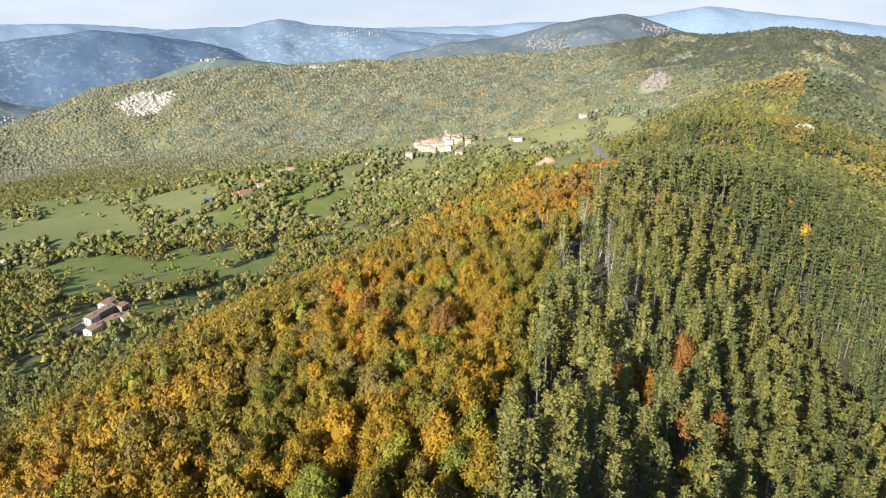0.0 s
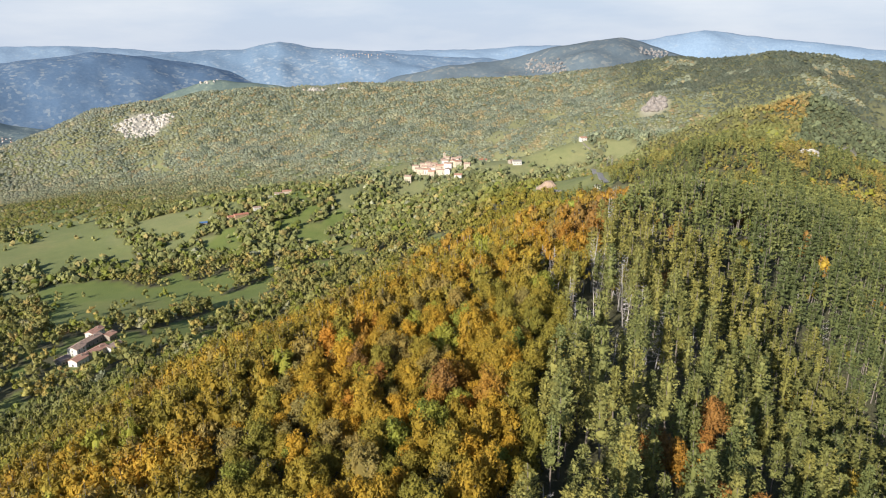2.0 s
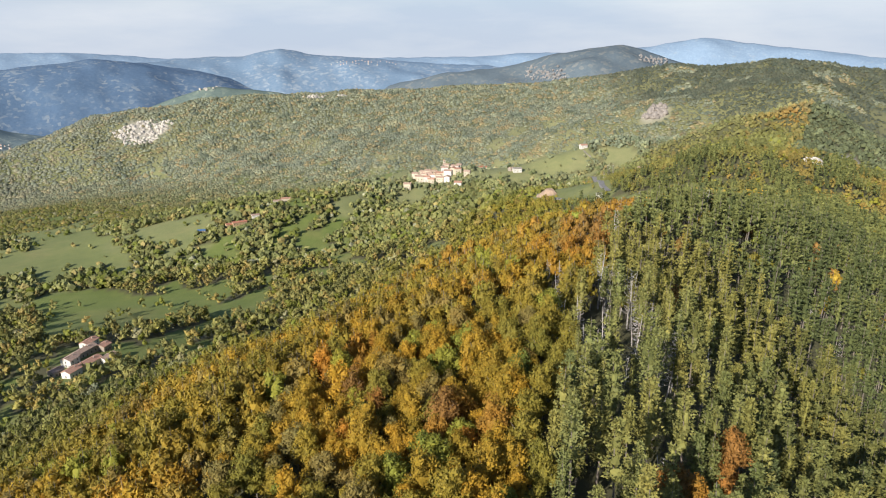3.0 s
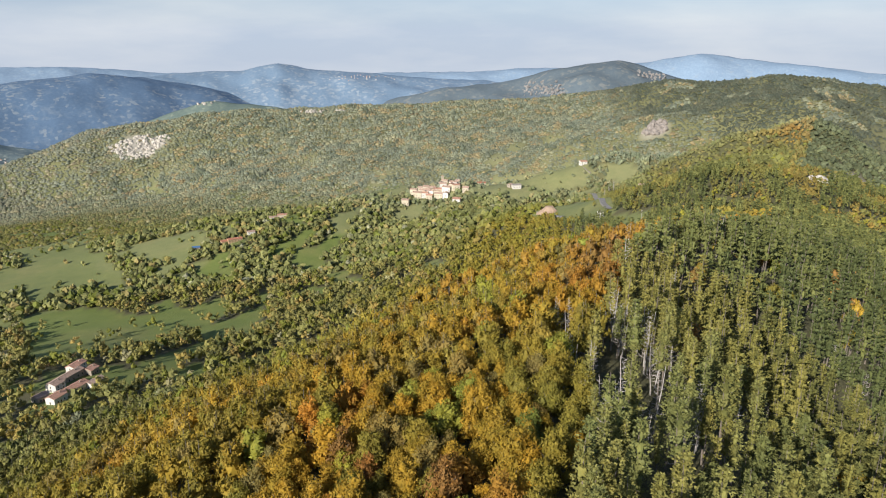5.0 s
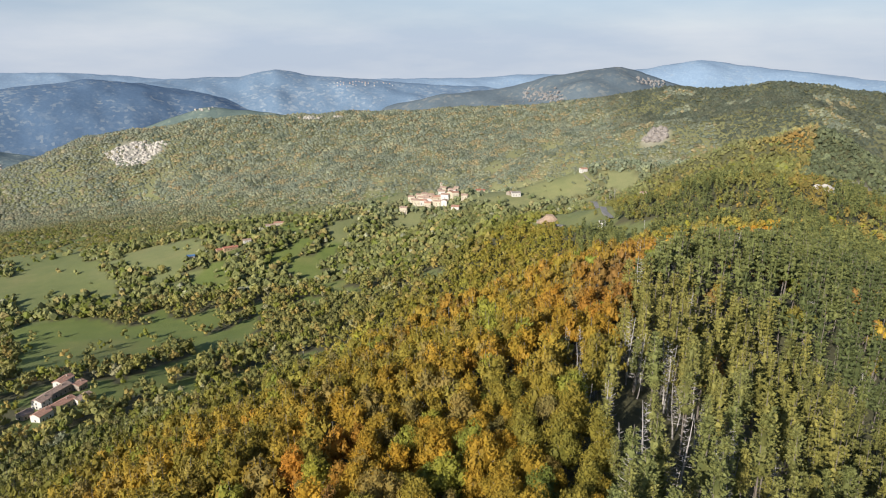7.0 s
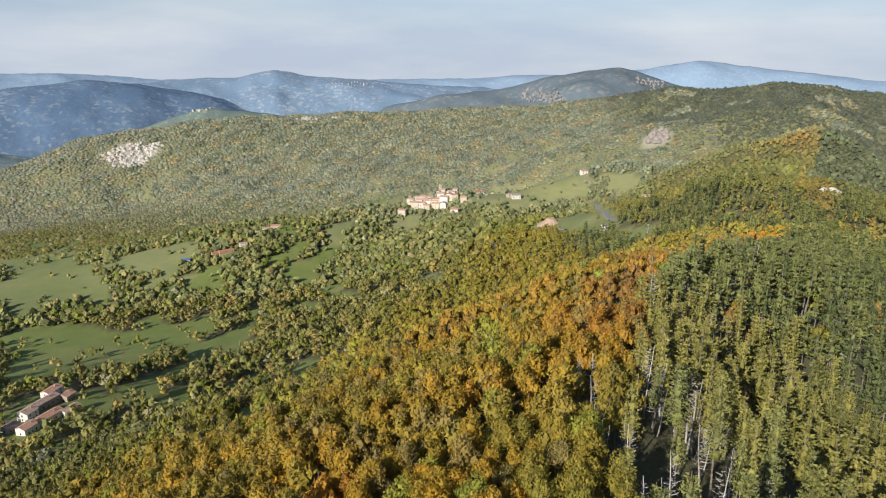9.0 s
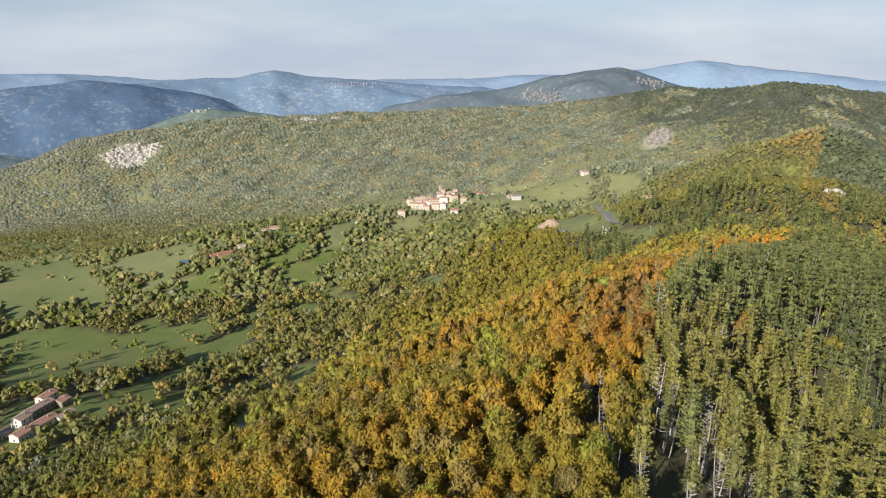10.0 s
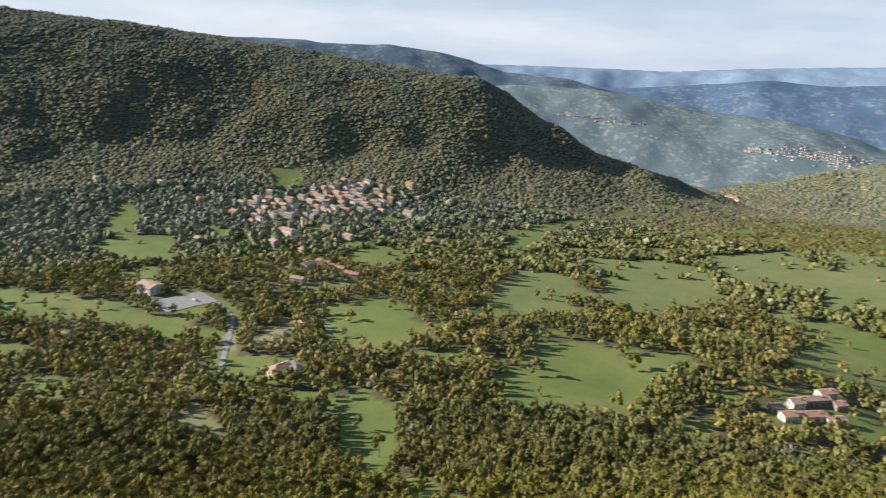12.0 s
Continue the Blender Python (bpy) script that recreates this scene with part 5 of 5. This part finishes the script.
def lower_village():
    g = "houses of the lower village"
    gable_house(-1232, 305, 45, 12, 10, 8, 1, 1, group=g)
    gable_house(-1185, 267, 45, 18, 10, 8, 0, 0, group=g)
    gable_house(-1155, 283, 22, 14, 11, 7, 2, 1, group=g)
    gable_house(-1201, 299, 30, 15, 11, 7, 1, 0, group=g)
    gable_house(-1189, 331, 38, 16, 9, 9.5, 1, 0, group=g)
    gable_house(-1112, 313, 45, 15, 9, 8, 0, 1, group=g)
    gable_house(-1195, 355, 38, 14, 12, 9.5, 1, 3, group=g)
    gable_house(-1116, 345, 125, 13, 11, 8, 1, 3, group=g)
    gable_house(-1171, 365, 22, 18, 11, 9.5, 3, 1, group=g)
    gable_house(-1199, 384, 22, 15, 10, 8, 3, 0, group=g)
    gable_house(-1186, 390, 30, 17, 12, 9.5, 1, 3, group=g)
    gable_house(-1211, 380, 45, 13, 9, 7, 0, 0, group=g)
    gable_house(-1211, 404, 125, 14, 9, 8, 1, 1, group=g)
    gable_house(-1248, 434, 125, 12, 10, 7, 3, 1, group=g)
    gable_house(-1223, 422, 125, 18, 12, 9.5, 1, 0, group=g)
    gable_house(-1249, 448, 22, 12, 9, 8, 2, 1, group=g)
    gable_house(-1246, 459, 125, 18, 10, 7, 1, 0, group=g)
    gable_house(-1217, 443, 125, 12, 11, 8, 0, 0, group=g)
    gable_house(-1224, 458, 125, 15, 12, 7, 1, 3, group=g)
    gable_house(-1224, 475, 30, 18, 12, 8, 0, 0, group=g)
    gable_house(-1230, 490, 22, 16, 11, 9.5, 1, 3, group=g)
    gable_house(-1204, 465, 45, 12, 10, 9.5, 1, 3, group=g)
    gable_house(-1202, 453, 45, 12, 10, 8, 0, 1, group=g)
    gable_house(-1201, 421, 30, 14, 12, 8, 1, 0, group=g)
    gable_house(-1162, 419, 30, 12, 11, 7, 2, 0, group=g)
    gable_house(-1178, 438, 45, 18, 12, 9.5, 0, 1, group=g)
    gable_house(-1163, 450, 45, 18, 11, 8, 0, 1, group=g)
    gable_house(-1135, 397, 22, 17, 9, 9.5, 1, 3, group=g)
    gable_house(-1170, 465, 125, 14, 12, 9.5, 2, 3, group=g)
    gable_house(-1150, 475, 45, 13, 11, 9.5, 1, 1, group=g)
    gable_house(-1150, 490, 30, 15, 9, 9.5, 0, 1, group=g)
    gable_house(-1145, 456, 38, 14, 10, 9.5, 1, 0, group=g)
    gable_house(-1212, 510, 22, 15, 10, 8, 3, 1, group=g)
    gable_house(-1162, 563, 38, 13, 11, 7, 2, 0, group=g)
    gable_house(-1143, 525, 125, 18, 9, 8, 0, 1, group=g)
    gable_house(-1207, 567, 30, 16, 12, 9.5, 2, 0, group=g)
    gable_house(-958, 261, 22, 13, 12, 9.5, 3, 1, group=g)
    gable_house(-828, 279, 125, 18, 11, 9.5, 1, 1, group=g)
    gable_house(-768, 253, 45, 17, 10, 8, 1, 1, group=g)
    gable_house(-1032, 358, 38, 16, 12, 8, 2, 3, group=g)
    gable_house(-1142, 230, 38, 14, 12, 8, 2, 0, group=g)
    gable_house(-1182, 248, 38, 13, 12, 9.5, 2, 1, group=g)
    gable_house(-1188, 405, 45, 15, 9, 7, 2, 0, group=g)
    gable_house(-1192, 432, 45, 17, 11, 9.5, 1, 0, group=g)
    gable_house(-1179, 419, 38, 15, 10, 9.5, 1, 0, group=g)
    gable_house(-1188, 310, 30, 13, 9, 8, 0, 0, group=g)
    gable_house(-1165, 316, 30, 15, 11, 7, 2, 1, group=g)
    gable_house(-1172, 379, 30, 18, 9, 7, 0, 1, group=g)
    gable_house(-1173, 397, 22, 12, 11, 7, 3, 1, group=g)
    gable_house(-1152, 330, 125, 17, 10, 9.5, 0, 3, group=g)
    gable_house(-1104, 352, 22, 14, 10, 6, 3, 3, group=g)
    gable_house(-1144, 382, 125, 13, 10, 9, 1, 0, group=g)
    gable_house(-1122, 261, 22, 12, 9, 6, 0, 0, group=g)
    gable_house(-1137, 480, 30, 11, 8, 9, 3, 3, group=g)
    gable_house(-1123, 362, 45, 12, 9, 7, 0, 1, group=g)
    gable_house(-1127, 443, 38, 13, 8, 7, 1, 3, group=g)
    gable_house(-1117, 288, 38, 10, 9, 8, 0, 0, group=g)
    gable_house(-1191, 520, 22, 11, 8, 9, 2, 3, group=g)
    gable_house(-1177, 282, 125, 14, 8, 6, 0, 3, group=g)
    gable_house(-1115, 478, 22, 13, 9, 7, 1, 0, group=g)
    gable_house(-1204, 497, 45, 14, 11, 6, 0, 1, group=g)
    gable_house(-1149, 316, 125, 12, 9, 9, 1, 0, group=g)
    gable_house(-1124, 416, 38, 13, 11, 8, 2, 0, group=g)
    gable_house(-1232, 385, 38, 11, 10, 6, 0, 3, group=g)
    gable_house(-1176, 499, 22, 12, 8, 9, 2, 0, group=g)
    gable_house(-1227, 404, 22, 10, 10, 8, 2, 3, group=g)
    gable_house(-1153, 372, 30, 10, 9, 7, 1, 0, group=g)
    gable_house(-1205, 277, 30, 10, 10, 9, 0, 0, group=g)
    gable_house(-1184, 458, 38, 12, 11, 9, 0, 0, group=g)
    gable_house(-1127, 386, 30, 14, 9, 6, 0, 0, group=g)
    gable_house(-1122, 457, 45, 10, 10, 9, 0, 0, group=g)
    gable_house(-1160, 510, 38, 12, 8, 9, 3, 0, group=g)
    gable_house(-1130, 305, 45, 11, 8, 8, 1, 3, group=g)
    gable_house(-1168, 268, 125, 11, 8, 7, 0, 3, group=g)
    gable_house(-1142, 411, 30, 13, 11, 6, 0, 3, group=g)
    gable_house(-1192, 290, 125, 11, 8, 8, 0, 0, group=g)
    gable_house(-1165, 480, 125, 11, 10, 6, 1, 1, group=g)
    gable_house(-1121, 324, 125, 10, 9, 8, 1, 0, group=g)
    gable_house(-1142, 271, 30, 11, 8, 6, 0, 0, group=g)
    gable_house(-1174, 301, 38, 11, 8, 6, 2, 0, group=g)
    gable_house(-1160, 386, 125, 13, 10, 8, 0, 3, group=g)
    gable_house(-1110, 490, 125, 14, 8, 7, 1, 3, group=g)
    gable_house(-1105, 265, 22, 14, 8, 6, 0, 3, group=g)
    gable_house(-1156, 438, 22, 12, 8, 7, 0, 1, group=g)
    gable_house(-1093, 520, 35, 18, 12, 9, 0, 0, group=g, label="large white village house with a terracotta-tiled roof")
    gable_house(-1016, 292, 32, 24, 12, 10, 0, 0, group=g, label="long white building with a terracotta-tiled roof")
    gable_house(-983, 378, 35, 15, 11, 7, 0, 0, group=g, label="white detached house with a terracotta-tiled hipped look")
    gable_house(-939, 496, 15, 12, 9, 5, 1, 2, group=g, label="low house with a bright orange-tiled roof")
    gable_house(-920, 293, 20, 11, 9, 6, 2, 1, group=g)
    gable_house(-1102, 252, 10, 12, 8, 4, 2, 2, group=g)
    gable_house(-848, 301, 50, 11, 10, 8, 1, 0, group=g, label="ochre terraced house with a terracotta-tiled roof")
    gable_house(-837, 305, 50, 11, 10, 8, 2, 0, group=g, label="ochre terraced house with a terracotta-tiled roof")
    gable_house(-819, 311, 50, 11, 10, 8, 1, 0, group=g, label="ochre terraced house with a terracotta-tiled roof")
    gable_house(-807, 316, 50, 11, 10, 8, 2, 0, group=g, label="ochre terraced house with a terracotta-tiled roof")
    gable_house(-784, 319, 50, 11, 10, 8, 1, 0, group=g, label="ochre terraced house with a terracotta-tiled roof")
    gable_house(-774, 325, 50, 11, 10, 8, 2, 0, group=g, label="ochre terraced house with a terracotta-tiled roof")
    tower(-1056, 324, 10, 4.5, 17, g)


def single_houses():
    gable_house(77, 1519, 0, 19, 11, 5, 1, 2, name="house", label="low house with a bright orange-tiled roof on the meadow", category="house")
    gable_house(121, 1204, 10, 15, 9, 5, 0, 3, name="house", label="white house with a pale flat-pitched roof on the meadow", category="house")
    gable_house(111, 1210, 40, 9, 7, 4, 3, 1, name="house", label="small stone barn beside the white house", category="house")
    gable_house(245, 1257, 15, 12, 9, 6, 0, 0, name="house", label="white house alone at the meadow track", category="house")
    gable_house(320, 1022, 0, 14, 8, 3.5, 1, 3, name="house", label="long pale hut among the trees", category="house")
    gable_house(290, 1036, 0, 11, 7, 4, 1, 1, name="house", label="cream hut among the trees", category="house")
    gable_house(-329, 1062, 35, 22, 8, 4, 2, 2, name="barn", label="long barn with a red roof by the fields", category="barn")
    gable_house(-343, 1057, 35, 12, 7, 4, 2, 2, name="barn", label="low barn with a red roof by the fields", category="barn")
    gable_house(-310, 1086, 30, 12, 7, 4, 0, 1, name="barn", label="white barn with weathered tiles", category="barn")
    gable_house(-292, 1162, 20, 14, 8, 5, 0, 1, name="house", label="white farmhouse with weathered tiles", category="house")
    gable_house(-282, 1181, 15, 16, 8, 5, 1, 0, name="house", label="cream farmhouse with a terracotta-tiled roof", category="house")
    gable_house(-778, 92, 32, 26, 19, 9, 0, 1, name="inn", label="three-storeyed white inn with a low brown-tiled roof", category="inn", storeys=3, pitch=0.16)
    gable_house(-488, 180, 110, 22, 13, 6, 1, 1, name="villa", label="cream villa with a weathered hipped roof", category="villa", pitch=0.22, hip=True)
    gable_house(-486, 190, 25, 15, 10, 6.5, 1, 3, name="villa", label="cream wing of the villa with a grey hipped roof", category="villa", pitch=0.22, hip=True)
    gable_house(-610, 223, 0, 8, 6, 3, 0, 0, name="house", label="small white hut with a tiled roof", category="house")
    gable_house(-1008, 162, 20, 12, 9, 6, 0, 1, name="house", label="white house among the trees", category="house")
    gable_house(-1324, 22, 20, 14, 10, 6, 1, 3, name="house", label="house with a grey roof in the woods", category="house")
    gable_house(-1294, 126, 20, 14, 9, 6, 0, 1, name="house", label="white house behind a garden wall", category="house")
    gable_house(-1221, 182, 10, 13, 9, 6, 2, 2, name="house", label="house with a bright orange-tiled roof", category="house")
    gable_house(172, 785, 10, 6, 5.5, 6.5, 0, 3, name="water_house", label="small white water house in the meadow", category="hut", pitch=0.12, chimney=False, panes=False)
    shed = gable_house(-384, 1045, 20, 11, 7, 3.5, 3, 3, name="shed", label="shed with a blue sheet roof by the fields", category="shed", chimney=False)
    for child in shed.children:
        if child.name.startswith("roof"):
            child.data.materials[0] = BLUE_SHEET


def far_town(name, label, x, y, spread, stretch, turn, count, seed):
    """A cluster of small pale houses far off on the ground."""
    rng = np.random.default_rng(seed)
    c, s = math.cos(turn), math.sin(turn)
    spots = []
    for u, v in zip(rng.normal(0, spread, count), rng.normal(0, spread * stretch, count)):
        cx, cy = x + u * c - v * s, y + u * s + v * c
        spots.append((cx, cy, ground_at(cx, cy)))
    town(name, label, spots, rng)


def town(name, label, spots, rng, size=1.0):
    walls, roofs = [], []
    quad = np.array([[-1, -1], [1, -1], [1, 1], [-1, 1]])
    for cx, cy, z in spots:
        a, b, h, r = size * rng.uniform(5, 9), size * rng.uniform(4, 6), size * rng.uniform(5, 9), rng.uniform(0, 3.1)
        p = quad * [a, b] @ np.array([[math.cos(r), math.sin(r)], [-math.sin(r), math.cos(r)]]) + [cx, cy]
        base = np.column_stack([p, np.full(4, z - 8)])
        top = np.column_stack([p, np.full(4, z + h)])
        ridge = np.array([(top[0] + top[3]) / 2, (top[1] + top[2]) / 2]) + [0, 0, 2.4]
        walls.append((np.concatenate([base, top]), np.array([(0, 1, 5, 4), (1, 2, 6, 5), (2, 3, 7, 6), (3, 0, 4, 7)])))
        roofs.append((np.concatenate([top, ridge]), np.array([(0, 1, 5, 4), (2, 3, 4, 5)])))
    root = new(name)
    for kind, pieces, mat in (("walls", walls, WALLS[0]), ("roofs", roofs, TILES[0])):
        mesh_object(kind, *join(pieces), mat).parent = root
    tagged(root, label, "town", kind="stuff")


def sand_heap(x, y):
    bm = bmesh.new()
    bmesh.ops.create_cone(bm, cap_ends=True, segments=20, radius1=17, radius2=5, depth=10)
    bmesh.ops.subdivide_edges(bm, edges=bm.edges, cuts=2, use_grid_fill=True)
    for v in bm.verts:
        v.co += Vector((0, 0, 3.6)) + 1.3 * noise.noise_vector(v.co * 0.25)
    me = bpy.data.meshes.new("sand_bank")
    bm.to_mesh(me)
    bm.free()
    me.materials.append(SAND)
    ob = new("sand_bank", me)
    ob.matrix_basis = Matrix.Translation((x, y, ground_at(x, y)))
    CLEARINGS.append((x, y, 20))
    tagged(ob, "pinkish bank of bare sand at the meadow's edge", "sand bank")


def parking(x, y, turn, a, b):
    n, m = 12, 8
    gx, gy = np.meshgrid(np.linspace(-a / 2, a / 2, n), np.linspace(-b / 2, b / 2, m))
    c, s = math.cos(radians(turn)), math.sin(radians(turn))
    px, py = x + gx * c - gy * s, y + gx * s + gy * c
    pz = height(px, py) + 0.5
    i, j = np.arange(m - 1)[:, None] * n, np.arange(n - 1)[None, :]
    f = np.stack([i + j, i + j + 1, i + n + j + 1, i + n + j], -1).reshape(-1, 4)
    CLEARINGS.append((x, y, max(a, b) * 0.62))
    tagged(mesh_object("car_park", np.stack([px, py, pz], -1).reshape(-1, 3), f, ASPHALT), "empty grey asphalt car park beside the inn", "car park", kind="structure")


farm()
CLEARINGS += [(cx + 8, cy - 13, r) for cx, cy, r in CLEARINGS[::2]]
CLEARINGS += [(-306, 544, 20), (-292, 520, 20), (-276, 505, 18)]
upper_village()
lower_village()
single_houses()
sand_heap(141, 956)
parking(-732, 124, 20, 44, 56)
far_town("gorge_village", "small cluster of tiled houses in the gorge", -1445, 1662, 20, 0.6, 2.6, 26, 5)
CLEARINGS += [(-1445, 1662, 38)]


def slope_point(name, az, el):
    """The point of a mountain's face that lies in a given direction."""
    line, far, z = FACES[name]
    column = int(np.argmin(np.abs(line - az)))
    up = np.degrees(np.arctan2(z[:, column], far))
    row = int(np.argmin(np.abs(up - el) + 9 * (up < up[0])))
    a = radians(float(line[column]))
    return -math.sin(a) * far[row], 80 + math.cos(a) * far[row], z[row, column]


def slope_town(name, label, mountain, start, end, count, height_spread, seed, size=0.6):
    """A distant town strung over a mountain's face: small pale houses with pitched roofs, joined."""
    rng = np.random.default_rng(seed)
    spots = []
    for k in range(count):
        u = np.clip(rng.normal(0.5, 0.26), 0, 1)
        spots.append(slope_point(mountain, start[0] + (end[0] - start[0]) * u, start[1] + (end[1] - start[1]) * u + rng.normal(0, height_spread)))
    town(name, label, spots, rng, size)


slope_town("valley_town", "pale town houses on the far side of the valley", "valley_ridge", (33.6, -7.0), (39.6, -6.65), 190, 0.26, 3, 0.42)
slope_town("hill_town", "pale houses strung along a hazy slope", "valley_ridge", (49.5, -5.4), (56.2, -4.95), 100, 0.08, 8, 0.42)
slope_town("valley_works", "long pale buildings in the distant valley", "valley_ridge", (40.0, -6.9), (42.2, -6.75), 20, 0.06, 9)
slope_town("ridge_town", "pale houses along a distant blue ridge", "peak_range", (4.2, -1.42), (9.5, -1.36), 46, 0.10, 11, 0.4)


def slope_rock(label, mountain, start, end, count, height_spread, size, mat, seed):
    """Pale broken rock bared on a mountain's face."""
    rng = np.random.default_rng(seed)
    pieces = []
    for k in range(count):
        u = rng.uniform(0, 1)
        x, y, z = slope_point(mountain, start[0] + (end[0] - start[0]) * u, start[1] + (end[1] - start[1]) * u + rng.normal(0, height_spread))
        block = ICO_V * (1 + 0.25 * rng.normal(size=(len(ICO_V), 1))) * size * rng.uniform(0.5, 1.3) * [1, 0.7, 1.1]
        pieces.append((block + [x + rng.normal(0, 6), y + rng.normal(0, 10), z - 0.35 * size], ICO_F))
    tagged(mesh_object("rock_face", *join(pieces), mat), label, "rocks", kind="stuff")


slope_rock("pale cliffs on the steep end of the far mountain", "cliff_mountain", (-6.4, -2.1), (-9.6, -2.45), 300, 0.3, 5, FAR_ROCK, 21)
slope_rock("pale bare rock under the far mountain's top", "cliff_mountain", (-15.4, -1.0), (-17.6, -1.45), 120, 0.12, 5, FAR_ROCK, 22)
slope_rock("white quarry scar on the hazy spur", "valley_spur", (18.7, -3.2), (20.0, -3.3), 14, 0.04, 6, LIMESTONE, 23)


def utility_pole(x, y, tall):
    z = ground_at(x, y)
    root = new("utility_pole")
    root.matrix_basis = Matrix.Translation((x, y, z))
    bm = bmesh.new()
    bmesh.ops.create_cone(bm, cap_ends=True, segments=10, radius1=0.17, radius2=0.1, depth=tall + 1, matrix=Matrix.Translation((0, 0, tall / 2 - 0.5)))
    part("pole", bm, CONCRETE, root)
    part("crossarm", box(bmesh.new(), -0.9, 0.9, -0.07, 0.07, tall - 0.9, tall - 0.72), CONCRETE, root)
    for s in (-0.75, 0.0, 0.75):
        bm = bmesh.new()
        bmesh.ops.create_cone(bm, cap_ends=True, segments=8, radius1=0.09, radius2=0.06, depth=0.3, matrix=Matrix.Translation((s, 0, tall - 0.57)))
        part("insulator", bm, WALLS[0], root)
    tagged(root, "pale concrete utility pole standing in the meadow", "utility pole", "utility poles")


for place in ((-128, 622), (199, 721)):
    utility_pole(*place, 10)


def parked_van(x, y, turn):
    z = ground_at(x, y) + 0.6
    root = new("van")
    root.matrix_basis = Matrix.Translation((x, y, z)) @ Matrix.Rotation(radians(turn), 4, "Z")
    bm = box(bmesh.new(), -2.6, 2.4, -0.95, 0.95, 0.35, 2.3)
    bmesh.ops.bevel(bm, geom=bm.edges[:], offset=0.18, segments=2, affect="EDGES")
    part("body", bm, WALLS[0], root, "white painted van body")
    part("windscreen", box(bmesh.new(), 2.36, 2.43, -0.8, 0.8, 1.35, 2.05), GLASS, root)
    for wx in (-1.7, 1.6):
        for wy in (-0.88, 0.88):
            bm = bmesh.new()
            bmesh.ops.create_cone(bm, cap_ends=True, segments=16, radius1=0.36, radius2=0.36, depth=0.22, matrix=Matrix.Translation((wx, wy, 0.36)) @ Matrix.Rotation(math.pi / 2, 4, "X"))
            part("wheel", bm, SHUTTER, root, "dark rubber wheel")
    tagged(root, "white van parked on the asphalt", "van")


parked_van(-730, 134, 30)


def canopy(x, y, side, tall):
    """A yellow festival canopy on four posts."""
    root = new("canopy")
    root.matrix_basis = Matrix.Translation((x, y, ground_at(x, y))) @ Matrix.Rotation(0.5, 4, "Z")
    CLEARINGS.append((x, y, side + 4))
    for k in range(1, 5):
        CLEARINGS.append((x + 12 * k, y - 5 * k, 7.5))
    h = side / 2
    bm = bmesh.new()
    bmesh.ops.create_cone(bm, cap_ends=False, segments=4, radius1=side * 0.75, radius2=0.05, depth=side * 0.4, matrix=Matrix.Translation((0, 0, tall + side * 0.2)) @ Matrix.Rotation(math.pi / 4, 4, "Z"))
    box(bm, -side * 0.53, side * 0.53, -side * 0.53, -side * 0.5, tall - 0.5, tall)
    box(bm, -side * 0.53, side * 0.53, side * 0.5, side * 0.53, tall - 0.5, tall)
    part("cover", bm, CANVAS, root, "yellow canvas cover")
    for px, py in ((-h, -h), (h, -h), (h, h), (-h, h)):
        bm = bmesh.new()
        bmesh.ops.create_cone(bm, cap_ends=True, segments=8, radius1=0.08, radius2=0.08, depth=tall + 0.6, matrix=Matrix.Translation((px, py, tall / 2 - 0.3)))
        part("post", bm, CONCRETE, root)
    tagged(root, "yellow canvas canopy on four posts by the village", "canopy")


canopy(-925, 294, 6.5, 3.2)

build_ground()
build_trees()
